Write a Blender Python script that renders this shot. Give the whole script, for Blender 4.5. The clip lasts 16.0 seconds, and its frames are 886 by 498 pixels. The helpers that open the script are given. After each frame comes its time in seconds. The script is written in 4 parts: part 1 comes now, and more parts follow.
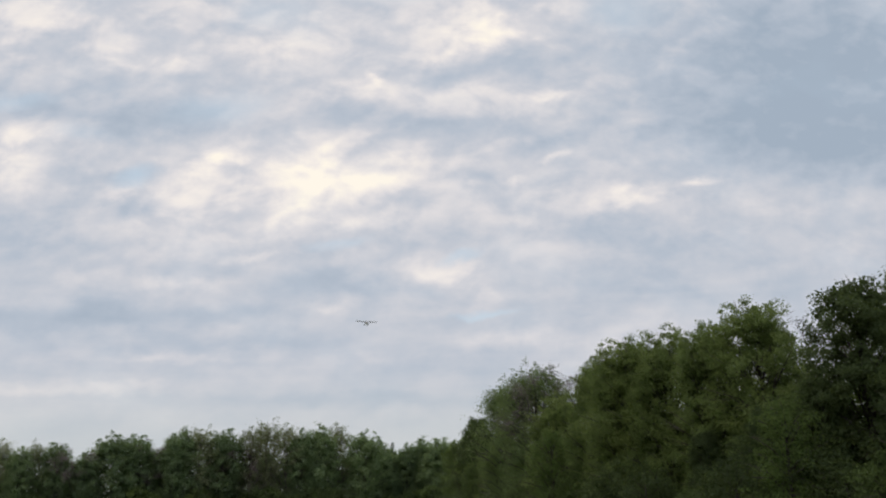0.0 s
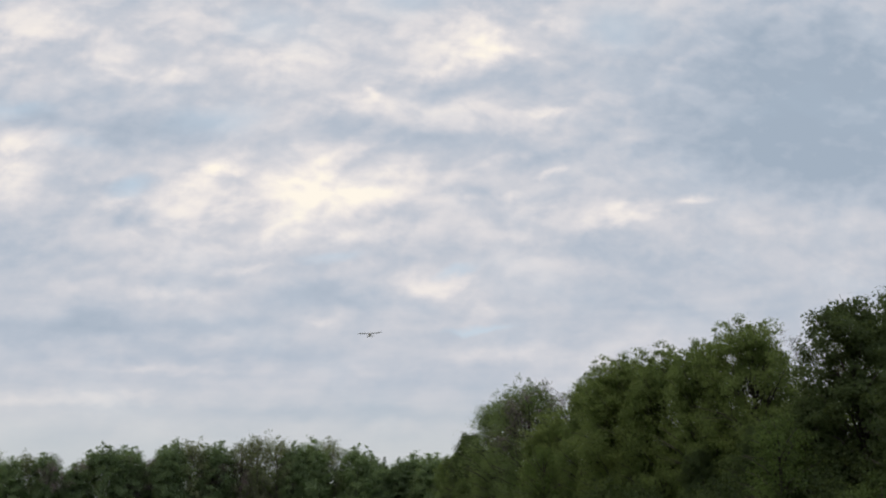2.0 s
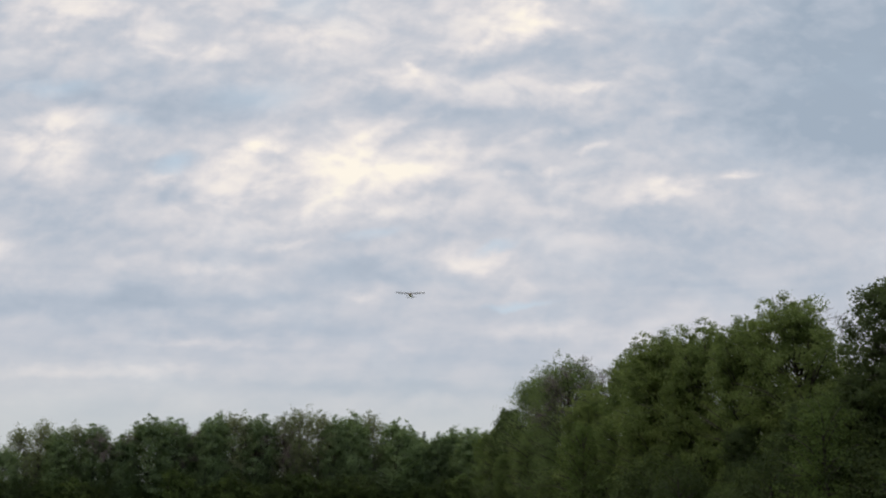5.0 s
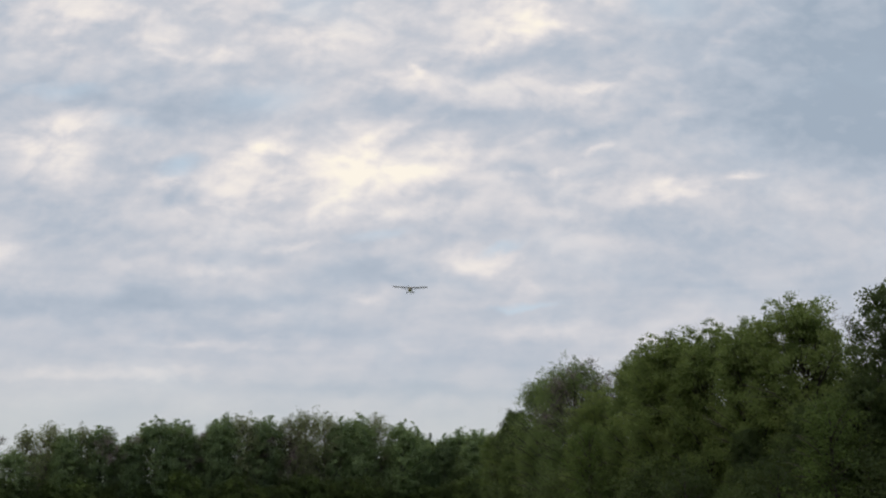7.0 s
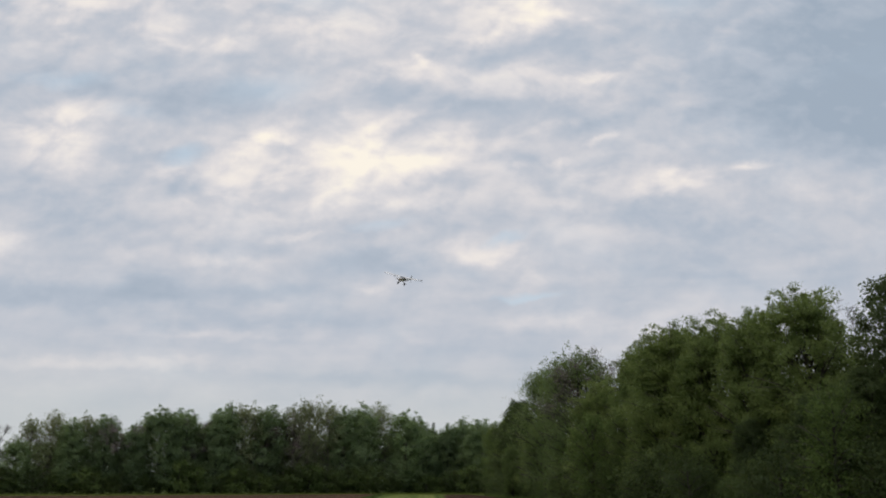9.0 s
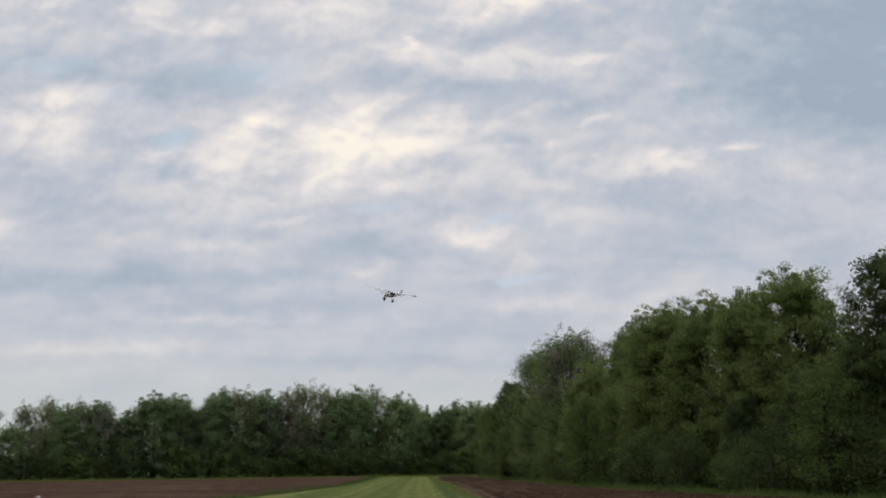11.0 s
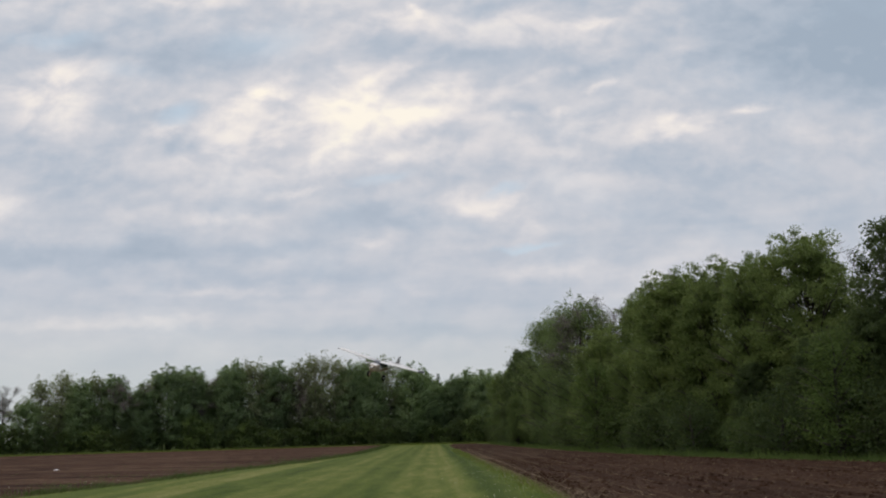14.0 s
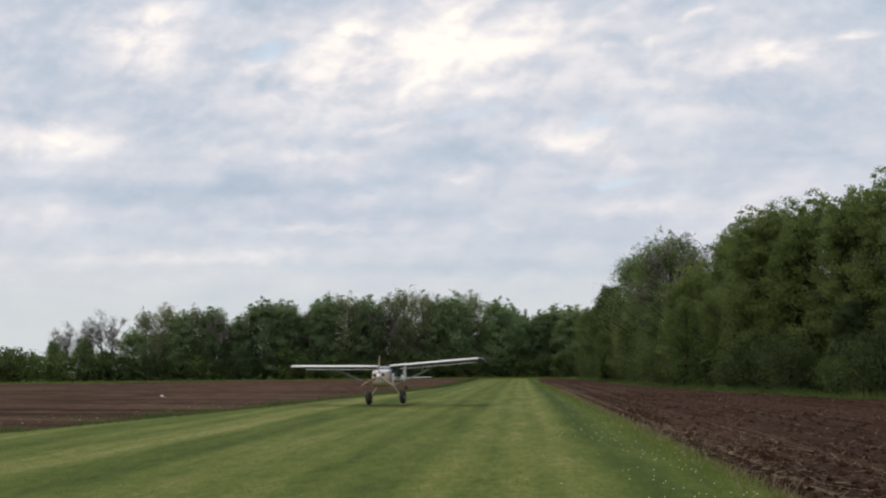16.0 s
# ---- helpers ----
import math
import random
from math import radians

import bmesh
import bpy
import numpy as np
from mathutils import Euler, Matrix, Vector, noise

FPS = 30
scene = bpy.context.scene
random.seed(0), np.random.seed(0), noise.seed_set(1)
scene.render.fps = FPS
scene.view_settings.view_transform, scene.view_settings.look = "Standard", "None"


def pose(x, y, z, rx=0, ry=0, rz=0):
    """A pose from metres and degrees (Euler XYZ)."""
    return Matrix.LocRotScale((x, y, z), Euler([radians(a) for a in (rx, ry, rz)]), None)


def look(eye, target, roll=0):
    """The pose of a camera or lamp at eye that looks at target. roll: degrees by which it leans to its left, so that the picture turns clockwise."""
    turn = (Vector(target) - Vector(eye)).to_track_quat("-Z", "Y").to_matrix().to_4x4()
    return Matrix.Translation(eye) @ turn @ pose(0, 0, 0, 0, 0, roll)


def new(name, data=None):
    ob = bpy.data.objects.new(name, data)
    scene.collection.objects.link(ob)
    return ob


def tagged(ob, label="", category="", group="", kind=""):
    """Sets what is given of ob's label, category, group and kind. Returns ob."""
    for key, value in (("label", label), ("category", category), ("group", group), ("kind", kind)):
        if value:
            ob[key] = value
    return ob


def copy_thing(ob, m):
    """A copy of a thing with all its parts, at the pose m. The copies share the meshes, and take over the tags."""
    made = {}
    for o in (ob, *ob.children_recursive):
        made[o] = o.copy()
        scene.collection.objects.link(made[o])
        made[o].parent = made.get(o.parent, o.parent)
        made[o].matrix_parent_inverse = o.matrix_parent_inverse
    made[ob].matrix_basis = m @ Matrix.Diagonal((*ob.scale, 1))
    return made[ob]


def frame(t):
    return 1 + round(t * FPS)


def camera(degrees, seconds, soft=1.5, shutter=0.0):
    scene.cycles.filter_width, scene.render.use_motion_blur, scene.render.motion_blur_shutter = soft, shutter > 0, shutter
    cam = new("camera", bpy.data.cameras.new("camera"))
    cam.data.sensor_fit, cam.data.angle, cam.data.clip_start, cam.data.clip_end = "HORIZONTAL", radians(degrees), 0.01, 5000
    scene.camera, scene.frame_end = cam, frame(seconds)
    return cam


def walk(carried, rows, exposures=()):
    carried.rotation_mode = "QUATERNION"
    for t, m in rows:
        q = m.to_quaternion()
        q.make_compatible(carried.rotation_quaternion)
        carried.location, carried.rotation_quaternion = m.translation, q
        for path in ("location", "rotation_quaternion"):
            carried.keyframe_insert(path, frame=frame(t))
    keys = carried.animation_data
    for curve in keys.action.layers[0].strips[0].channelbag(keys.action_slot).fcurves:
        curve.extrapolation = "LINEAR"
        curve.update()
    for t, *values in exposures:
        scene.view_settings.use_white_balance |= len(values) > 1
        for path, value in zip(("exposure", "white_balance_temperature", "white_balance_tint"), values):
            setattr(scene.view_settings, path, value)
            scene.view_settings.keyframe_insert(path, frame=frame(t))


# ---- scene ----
# ---- camera: a person standing at the end of a grass airstrip ----
cam = camera(54.0, 16.0, soft=2.15)
PATH = [
    (0, pose(0, 0, 1.6, 106.44, 1.39, -3.55)),
    (0.5, pose(0, 0, 1.6, 106.89, 1.53, -4.01)),
    (1, pose(0, 0, 1.6, 106.70, 1.16, -3.57)),
    (1.5, pose(0, 0, 1.6, 107.41, 0.60, -4.34)),
    (2, pose(0, 0, 1.6, 107.38, 0.72, -4.09)),
    (2.5, pose(0, 0, 1.6, 107.98, 0.82, -3.69)),
    (3, pose(0, 0, 1.6, 108.00, 0.97, -3.41)),
    (3.5, pose(0, 0, 1.6, 105.72, 0.22, -2.76)),
    (4, pose(0, 0, 1.6, 105.83, -0.07, -1.80)),
    (6.5, pose(0, 0, 1.6, 105.79, -0.05, -1.45)),
    (7, pose(0, 0, 1.6, 105.91, -0.02, -1.21)),
    (7.5, pose(0, 0, 1.6, 105.96, 0.23, -1.02)),
    (8, pose(0, 0, 1.6, 105.36, 0.19, -1.17)),
    (8.5, pose(0, 0, 1.6, 105.33, -0.11, -1.04)),
    (9, pose(0, 0, 1.6, 105.26, -0.16, -1.01)),
    (9.5, pose(0, 0, 1.6, 104.93, -0.06, -1.21)),
    (12, pose(0, 0, 1.6, 103.82, 0.64, -1.30)),
    (12.5, pose(0, 0, 1.6, 103.68, 0.71, -1.26)),
    (13, pose(0, 0, 1.6, 103.41, 0.83, -1.17)),
    (13.5, pose(0, 0, 1.6, 102.81, 1.23, -0.82)),
    (14, pose(0, 0, 1.6, 102.13, 1.26, -0.62)),
    (14.5, pose(0, 0, 1.6, 101.24, 1.36, -0.44)),
    (15, pose(0, 0, 1.6, 99.36, 1.05, 0.73)),
    (15.5, pose(0, 0, 1.6, 98.26, 0.52, 2.74)),
    (16, pose(0, 0, 1.6, 97.97, 0.32, 5.05)),
]
walk(cam, PATH, [(0.0, 0.05), (9.5, 0.0), (13.0, 0.0), (14.5, 0.06), (16.0, 0.24)])

# ---- world: evening sky with broken cloud, and a weak wide sun ----
SUN_EL, SUN_AZ = 60.0, 232.0   # degrees; azimuth from +y, clockwise


class Nodes:
    """Short hand for node trees."""

    def __init__(self, tree):
        self.tree = tree
        tree.nodes.clear()

    def add(self, kind, out=0, **sockets):
        n = self.tree.nodes.new(kind)
        return self.wire(n, sockets).outputs[out]

    def wire(self, n, sockets):
        for k, v in sockets.items():
            s = n.inputs[int(k[1:])] if k[0] == "i" and k[1:].isdigit() else n.inputs[k.replace("_", " ")]
            if isinstance(v, bpy.types.NodeSocket):
                self.tree.links.new(v, s)
            else:
                s.default_value = v
        return n

    def math(self, op, a, b=0.0, clamp=False):
        n = self.tree.nodes.new("ShaderNodeMath")
        n.operation, n.use_clamp = op, clamp
        return self.wire(n, {"i0": a, "i1": b}).outputs[0]

    def vec(self, op, a, b=(0, 0, 0), out=0):
        n = self.tree.nodes.new("ShaderNodeVectorMath")
        n.operation = op
        return self.wire(n, {"i0": a, "i1": b}).outputs[out]

    def mix(self, f, a, b):
        n = self.tree.nodes.new("ShaderNodeMix")
        n.data_type = "RGBA"
        return self.wire(n, {"i0": f, "i6": a, "i7": b}).outputs[2]

    def ramp(self, f, stops):
        n = self.tree.nodes.new("ShaderNodeValToRGB")
        self.tree.links.new(f, n.inputs[0])
        el = n.color_ramp.elements
        while len(el) < len(stops):
            el.new(0.5)
        for e, (p, c) in zip(el, stops):
            e.position = p
            e.color = (*c, 1) if len(c) == 3 else (c[0], c[0], c[0], 1)
        return n.outputs[0]

    def range(self, f, a, b, c, d, kind="SMOOTHSTEP"):
        n = self.tree.nodes.new("ShaderNodeMapRange")
        n.interpolation_type = kind
        return self.wire(n, {"i0": f, "i1": a, "i2": b, "i3": c, "i4": d}).outputs[0]

    def turned(self, v, degrees, at=(0, 0, 0), size=(1, 1, 1)):
        """v about a place, turned back and divided by a size."""
        n = self.tree.nodes.new("ShaderNodeMapping")
        n.vector_type = "TEXTURE"
        return self.wire(n, {"i0": v, "i1": at, "i2": (0, 0, radians(degrees)), "i3": size}).outputs[0]

    def noise(self, v, scale, detail=4.0, rough=0.55, dist=0.0, out=0):
        return self.add("ShaderNodeTexNoise", out, Vector=v, Scale=scale, Detail=detail, Roughness=rough, Distortion=dist)


# clouds by their place across and up (tangents), half width, half height, tilt in degrees and weight:
# sunlit heaps, pale banks, bright fringes, shaded undersides, blue gaps, and those further west
HEAPS = [
    (-0.052, 0.388, 0.098, 0.036, 1, 0.27), (-0.086, 0.399, 0.217, 0.072, 6, 0.15), (-0.444, 0.433, 0.081, 0.031, 6, 0.34), (-0.459, 0.386, 0.046, 0.02, 0, 0.26),
    (0.121, 0.574, 0.104, 0.023, 16, 0.24), (0.145, 0.618, 0.108, 0.039, 10, 0.2), (-0.032, 0.504, 0.061, 0.018, 1, 0.24), (-0.167, 0.358, 0.13, 0.041, 0, 0.14),
    (0.298, 0.36, 0.055, 0.015, 17, 0.26), (0.065, 0.266, 0.057, 0.016, 0, 0.26), (0.143, 0.186, 0.063, 0.011, 0, 0.2), (-0.223, 0.397, 0.054, 0.015, 31, 0.22),
    (0.506, 0.35, 0.169, 0.02, 0, 0.11), (0.17, 0.349, 0.158, 0.037, 8, 0.1),
]
BANKS = [
    (-0.197, 0.603, 0.331, 0.060, 0, 0.12),
    (-0.354, 0.133, 0.142, 0.008, -1, 0.17), (-0.08, 0.167, 0.143, 0.01, 0, 0.09), (-0.149, 0.142, 0.205, 0.013, 0, 0.07), (-0.449, 0.59, 0.077, 0.047, 13, 0.2),
    (-0.336, 0.552, 0.042, 0.022, 0, 0.17), (0.141, 0.498, 0.139, 0.037, 1, 0.12), (0.277, 0.19, 0.118, 0.027, 12, 0.09), (-0.352, 0.277, 0.143, 0.027, 0, 0.05),
    (-0.245, 0.165, 0.056, 0.006, -1, 0.12), (-0.246, 0.257, 0.084, 0.007, 3, 0.1), (0.111, 0.243, 0.048, 0.011, 0, 0.12), (-0.134, 0.555, 0.116, 0.028, 6, 0.11),
    (0.244, 0.298, 0.186, 0.036, 6, 0.06), (-0.179, 0.329, 0.162, 0.029, 0, 0.1),
]
FRINGES = [
    (-0.009, 0.52, 0.011, 0.011, 5, 0.2), (0.391, 0.386, 0.025, 0.006, 5, 0.24), (-0.15, 0.291, 0.035, 0.006, 12, 0.16), (-0.183, 0.414, 0.031, 0.008, 19, 0.18),
    (-0.314, 0.371, 0.032, 0.009, 20, 0.24), (0.218, 0.418, 0.018, 0.006, 16, 0.22), (0.161, 0.381, 0.019, 0.006, 18, 0.14), (0.106, 0.38, 0.015, 0.006, 0, 0.14),
    (-0.269, 0.551, 0.017, 0.016, 0, 0.1), (0.218, 0.503, 0.033, 0.006, 0, 0.16), (0.322, 0.466, 0.039, 0.006, 24, 0.09), (0.4, 0.576, 0.047, 0.01, 36, 0.09),
    (-0.075, 0.222, 0.036, 0.007, 0, 0.11), (0.077, 0.221, 0.047, 0.006, 5, 0.12), (-0.384, 0.489, 0.01, 0.011, 0, 0.1), (-0.066, 0.422, 0.018, 0.008, 22, 0.14),
]
SHADES = [
    (0.605, 0.509, 0.227, 0.148, 1, -0.32), (0.454, 0.454, 0.143, 0.049, 1, -0.1), (0.069, 0.527, 0.035, 0.019, 12, -0.15), (-0.297, 0.353, 0.043, 0.014, 8, -0.17),
    (-0.4, 0.476, 0.116, 0.035, 0, -0.1), (-0.249, 0.47, 0.097, 0.035, 1, -0.1), (0.011, 0.456, 0.121, 0.015, 0, -0.14), (0.2, 0.438, 0.044, 0.01, 12, -0.1),
    (-0.383, 0.215, 0.14, 0.02, 0, -0.17), (-0.231, 0.222, 0.11, 0.016, 0, -0.1), (-0.043, 0.249, 0.114, 0.016, 0, -0.12), (-0.291, 0.183, 0.146, 0.012, 0, -0.07),
    (-0.028, 0.114, 0.155, 0.009, -1, -0.11), (0.375, 0.277, 0.235, 0.043, 0, -0.06), (-0.407, 0.311, 0.097, 0.032, 0, -0.09),
]
GAPS = [
    (-0.289, 0.392, 0.027, 0.015, 10, 0.8), (0.11, 0.216, 0.037, 0.005, 3, 0.7), (0.087, 0.289, 0.026, 0.007, 16, 0.6), (-0.211, 0.48, 0.062, 0.021, 6, 0.5),
    (-0.463, 0.489, 0.061, 0.01, 1, 0.6), (-0.151, 0.613, 0.051, 0.033, 1, 0.45), (0.317, 0.626, 0.061, 0.035, 2, 0.5), (0.041, 0.655, 0.068, 0.022, 2, 0.5),
    (-0.057, 0.3, 0.034, 0.009, 14, 0.5), (-0.37, 0.448, 0.041, 0.012, 0, 0.3),
]
WEST = [
    (-0.585, 0.283, 0.095, 0.019, -2, 0.3), (-0.594, 0.192, 0.101, 0.021, -1, 0.13), (-0.573, 0.324, 0.11, 0.021, -2, -0.08), (-0.582, 0.234, 0.13, 0.013, -1, -0.1),
    (-0.599, 0.387, 0.104, 0.029, -2, -0.06), (-0.583, 0.136, 0.142, 0.01, -1, 0.08),
]


def make_world():
    world = bpy.data.worlds.new("sky")
    scene.world = world
    world.use_nodes = True
    n = Nodes(world.node_tree)
    way = n.add("ShaderNodeTexCoord", 0)
    sep = n.tree.nodes.new("ShaderNodeSeparateXYZ")
    n.tree.links.new(way, sep.inputs[0])
    x, y, z = sep.outputs
    up = n.math("MAXIMUM", z, 0.0)
    k = n.math("DIVIDE", 1.0, n.math("ADD", up, 0.33))
    flat = n.vec("SCALE", way)
    n.tree.links.new(k, flat.node.inputs[3])
    flat = n.vec("MULTIPLY", flat, (1.0, 1.0, 0.0))
    big = n.noise(flat, 1.7, 4.0, 0.5, 0.4)
    # tangents of the direction ahead, torn by noise at two sizes
    inv = n.math("DIVIDE", 1.0, n.math("MAXIMUM", y, 0.02))
    ahead = n.range(y, 0.1, 0.4, 0.0, 1.0)
    tan = n.vec("SCALE", n.add("ShaderNodeCombineXYZ", 0, X=x, Y=z, Z=0.0))
    n.tree.links.new(inv, tan.node.inputs[3])
    slant = n.vec("MULTIPLY", n.turned(tan, 3.0), (1.0, 1.45, 1.0))
    tear = n.vec("SUBTRACT", n.noise(slant, 6.0, 3.0, 0.55, 0.0, 1), (0.5, 0.5, 0.5))
    rags = n.vec("SUBTRACT", n.noise(slant, 22.0, 4.0, 0.55, 0.0, 1), (0.5, 0.5, 0.5))
    torn = n.vec("ADD", tan, n.vec("ADD", n.vec("MULTIPLY", tear, (0.070, 0.034, 0.0)), n.vec("MULTIPLY", rags, (0.042, 0.028, 0.0))))

    def lumps(table):
        total = None
        for u, v, w, h, tilt, weight in table:
            one = n.range(n.vec("LENGTH", n.turned(torn, tilt, (u, v, 0), (w, h, 1)), (0, 0, 0), 1), 0.0, 1.6, weight, 0.0)
            total = one if total is None else n.math("ADD", total, one)
        return n.math("MULTIPLY", total, ahead)

    high = n.range(z, 0.10, 0.36, 0.45, 1.0)
    wisps = n.noise(slant, 8.0, 4.0, 0.52, 0.4)
    billow = n.noise(n.vec("ADD", slant, (3.1, 1.4, 0.0)), 14.0, 5.0, 0.50, 0.20)
    above = n.noise(n.vec("ADD", slant, (3.096, 1.416, 0.0)), 14.0, 5.0, 0.50, 0.20)
    puff = n.noise(n.vec("ADD", slant, (1.7, 5.2, 0.0)), 40.0, 4.0, 0.55, 0.2)
    rim = n.math("SUBTRACT", billow, above)            # the side of each billow that faces the light
    bands = n.noise(n.vec("MULTIPLY", way, (1.6, 1.6, 17.0)), 1.5, 4.0, 0.5, 0.6)
    bright = n.math("ADD", lumps(HEAPS), n.math("ADD", lumps(BANKS), lumps(FRINGES)))
    bright = n.math("MULTIPLY", n.math("ADD", bright, n.math("ADD", lumps(SHADES), lumps(WEST))), 1.25)
    gaps = lumps(GAPS)
    body = n.math("ADD", bright, n.math("MULTIPLY", n.math("SUBTRACT", big, 0.5), 0.30))
    near = n.math("ADD", n.math("MULTIPLY", n.math("MAXIMUM", bright, 0.0), 0.9), 0.30)
    detail = n.math("ADD", n.math("MULTIPLY", n.math("SUBTRACT", wisps, 0.5), 0.42), n.math("MULTIPLY", n.math("SUBTRACT", puff, 0.5), 0.20))
    detail = n.math("ADD", detail, n.math("MULTIPLY", n.math("ADD", n.range(billow, 0.35, 0.65, -0.23, 0.23), n.math("MULTIPLY", rim, 1.1)), near))
    body = n.math("ADD", body, n.math("MULTIPLY", detail, high))
    body = n.math("ADD", body, n.math("MULTIPLY", n.math("SUBTRACT", bands, 0.5), n.range(z, 0.14, 0.38, 0.40, 0.06)))
    body = n.math("ADD", body, 0.372)
    cloud = n.ramp(body, [
        (0.0, (0.35, 0.42, 0.51)), (0.24, (0.455, 0.507, 0.587)), (0.44, (0.578, 0.592, 0.642)), (0.62, (0.712, 0.690, 0.705)), (0.82, (0.86, 0.805, 0.765)), (1.0, (0.97, 0.90, 0.79))])
    air = n.tree.nodes.new("ShaderNodeTexSky")
    air.sky_type, air.sun_disc, air.dust_density = "NISHITA", False, 2.0
    air.sun_elevation, air.sun_rotation = radians(SUN_EL), radians(SUN_AZ)
    sky = air.outputs[0]
    clear = n.vec("ADD", n.vec("MULTIPLY", sky, (0.06, 0.06, 0.06)), (0.40, 0.47, 0.50))
    open_sky = n.math("MULTIPLY", n.math("ADD", gaps, n.math("MULTIPLY", n.math("SUBTRACT", wisps, 0.5), 0.6)), 1.1, True)
    colour = n.mix(n.math("MULTIPLY", open_sky, 0.75), cloud, clear)
    haze = n.range(z, 0.02, 0.17, 0.8, 0.0)
    colour = n.mix(haze, colour, (0.560, 0.592, 0.588, 1))
    back = n.add("ShaderNodeBackground", 0, Color=colour, Strength=1.0)
    out = n.tree.nodes.new("ShaderNodeOutputWorld")
    n.tree.links.new(back, out.inputs[0])


make_world()
sun = new("sun", bpy.data.lights.new("sun", "SUN"))
sun.data.energy, sun.data.angle, sun.data.color = 1.05, radians(14), (1.0, 0.90, 0.78)
a, e = radians(SUN_AZ), radians(SUN_EL)
sun.matrix_world = look((math.sin(a) * math.cos(e) * 50, math.cos(a) * math.cos(e) * 50, math.sin(e) * 50), (0, 0, 0))


# ---- materials ----
def material(name):
    m = bpy.data.materials.new(name)
    m.use_nodes = True
    return m, Nodes(m.node_tree)


def finish(n, shader):
    out = n.tree.nodes.new("ShaderNodeOutputMaterial")
    n.tree.links.new(shader, out.inputs[0])


def bumped(n, height, strength, distance):
    return n.add("ShaderNodeBump", 0, Strength=strength, Distance=distance, Height=height)


def leaf_material(name, dark, mid, light, through_share=0.30):
    m, n = material(name)
    geo = n.tree.nodes.new("ShaderNodeNewGeometry")
    obj = n.tree.nodes.new("ShaderNodeObjectInfo")
    pos = n.add("ShaderNodeTexCoord", 3)
    patch = n.noise(pos, 0.45, 3.0, 0.6)
    r = n.math("ADD", n.math("MULTIPLY", geo.outputs["Random Per Island"], 0.22), n.math("MULTIPLY", patch, 1.45))
    r = n.math("ADD", n.math("SUBTRACT", r, 0.48), n.math("MULTIPLY", n.math("SUBTRACT", obj.outputs["Random"], 0.5), 0.75), True)
    col = n.ramp(r, [(0.0, dark), (0.5, mid), (1.0, light)])
    a = n.add("ShaderNodeBsdfPrincipled", 0, Base_Color=col, Roughness=0.62)
    a.node.inputs["Specular IOR Level"].default_value = 0.12
    b = n.add("ShaderNodeBsdfTranslucent", 0, Color=n.mix(0.6, col, (0.27, 0.35, 0.10, 1)))
    finish(n, n.add("ShaderNodeMixShader", 0, i0=through_share, i1=a, i2=b))
    return m


def bark_material(name, c1, c2):
    m, n = material(name)
    pos = n.add("ShaderNodeTexCoord", 3)
    g = n.noise(n.vec("MULTIPLY", pos, (6, 6, 1.2)), 4.0, 5.0, 0.65)
    col = n.ramp(g, [(0.3, c1), (0.7, c2)])
    finish(n, n.add("ShaderNodeBsdfPrincipled", 0, Base_Color=col, Roughness=0.9, Normal=bumped(n, g, 0.6, 0.03)))
    return m


def paint_material(name, colour, rough=0.35, dirt=0.12, metal=0.0):
    m, n = material(name)
    pos = n.add("ShaderNodeTexCoord", 3)
    g = n.noise(pos, 2.2, 5.0, 0.6)
    s = n.noise(pos, 30.0, 3.0, 0.6)
    f = n.math("MULTIPLY", n.math("ADD", n.math("MULTIPLY", g, 0.7), n.math("MULTIPLY", s, 0.3)), dirt)
    col = n.mix(f, (*colour, 1), (0.22, 0.19, 0.15, 1))
    r = n.math("ADD", n.math("MULTIPLY", s, 0.15), rough - 0.07)
    finish(n, n.add("ShaderNodeBsdfPrincipled", 0, Base_Color=col, Roughness=r, Metallic=metal))
    return m


M_LEAF = leaf_material("spring_leaf", (0.103, 0.146, 0.054), (0.177, 0.228, 0.078), (0.275, 0.322, 0.110), 0.55)
# woodland and budding leaves have distance haze mixed into their paler, greyer colour
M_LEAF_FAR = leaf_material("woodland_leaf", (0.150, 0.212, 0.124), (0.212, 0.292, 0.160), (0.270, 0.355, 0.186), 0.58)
M_MAPLE = leaf_material("young_maple_leaf", (0.066, 0.104, 0.030), (0.104, 0.152, 0.042), (0.165, 0.215, 0.058), 0.45)
M_TWIG = leaf_material("bare_twig", (0.100, 0.082, 0.080), (0.150, 0.126, 0.122), (0.205, 0.176, 0.170), 0.1)
M_OLIVE = leaf_material("olive_leaf", (0.128, 0.178, 0.076), (0.180, 0.240, 0.100), (0.240, 0.300, 0.124), 0.50)
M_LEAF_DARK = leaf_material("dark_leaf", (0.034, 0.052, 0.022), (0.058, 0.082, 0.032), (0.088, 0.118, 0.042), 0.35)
M_LEAF_BUD = leaf_material("budding_leaf", (0.168, 0.184, 0.112), (0.230, 0.248, 0.150), (0.285, 0.300, 0.182), 0.5)
M_SHRUB = leaf_material("shrub_leaf", (0.048, 0.076, 0.024), (0.084, 0.122, 0.036), (0.140, 0.182, 0.054), 0.3)
M_GRASS_BLADE = leaf_material("grass_blade", (0.100, 0.138, 0.026), (0.150, 0.185, 0.040), (0.205, 0.225, 0.068), 0.45)
M_VERGE = leaf_material("verge_grass", (0.046, 0.078, 0.022), (0.078, 0.118, 0.032), (0.122, 0.166, 0.046), 0.35)
M_BARK = bark_material("bark", (0.035, 0.030, 0.025), (0.090, 0.078, 0.066))
M_BARK_PALE = bark_material("pale_bark", (0.13, 0.115, 0.10), (0.25, 0.23, 0.20))
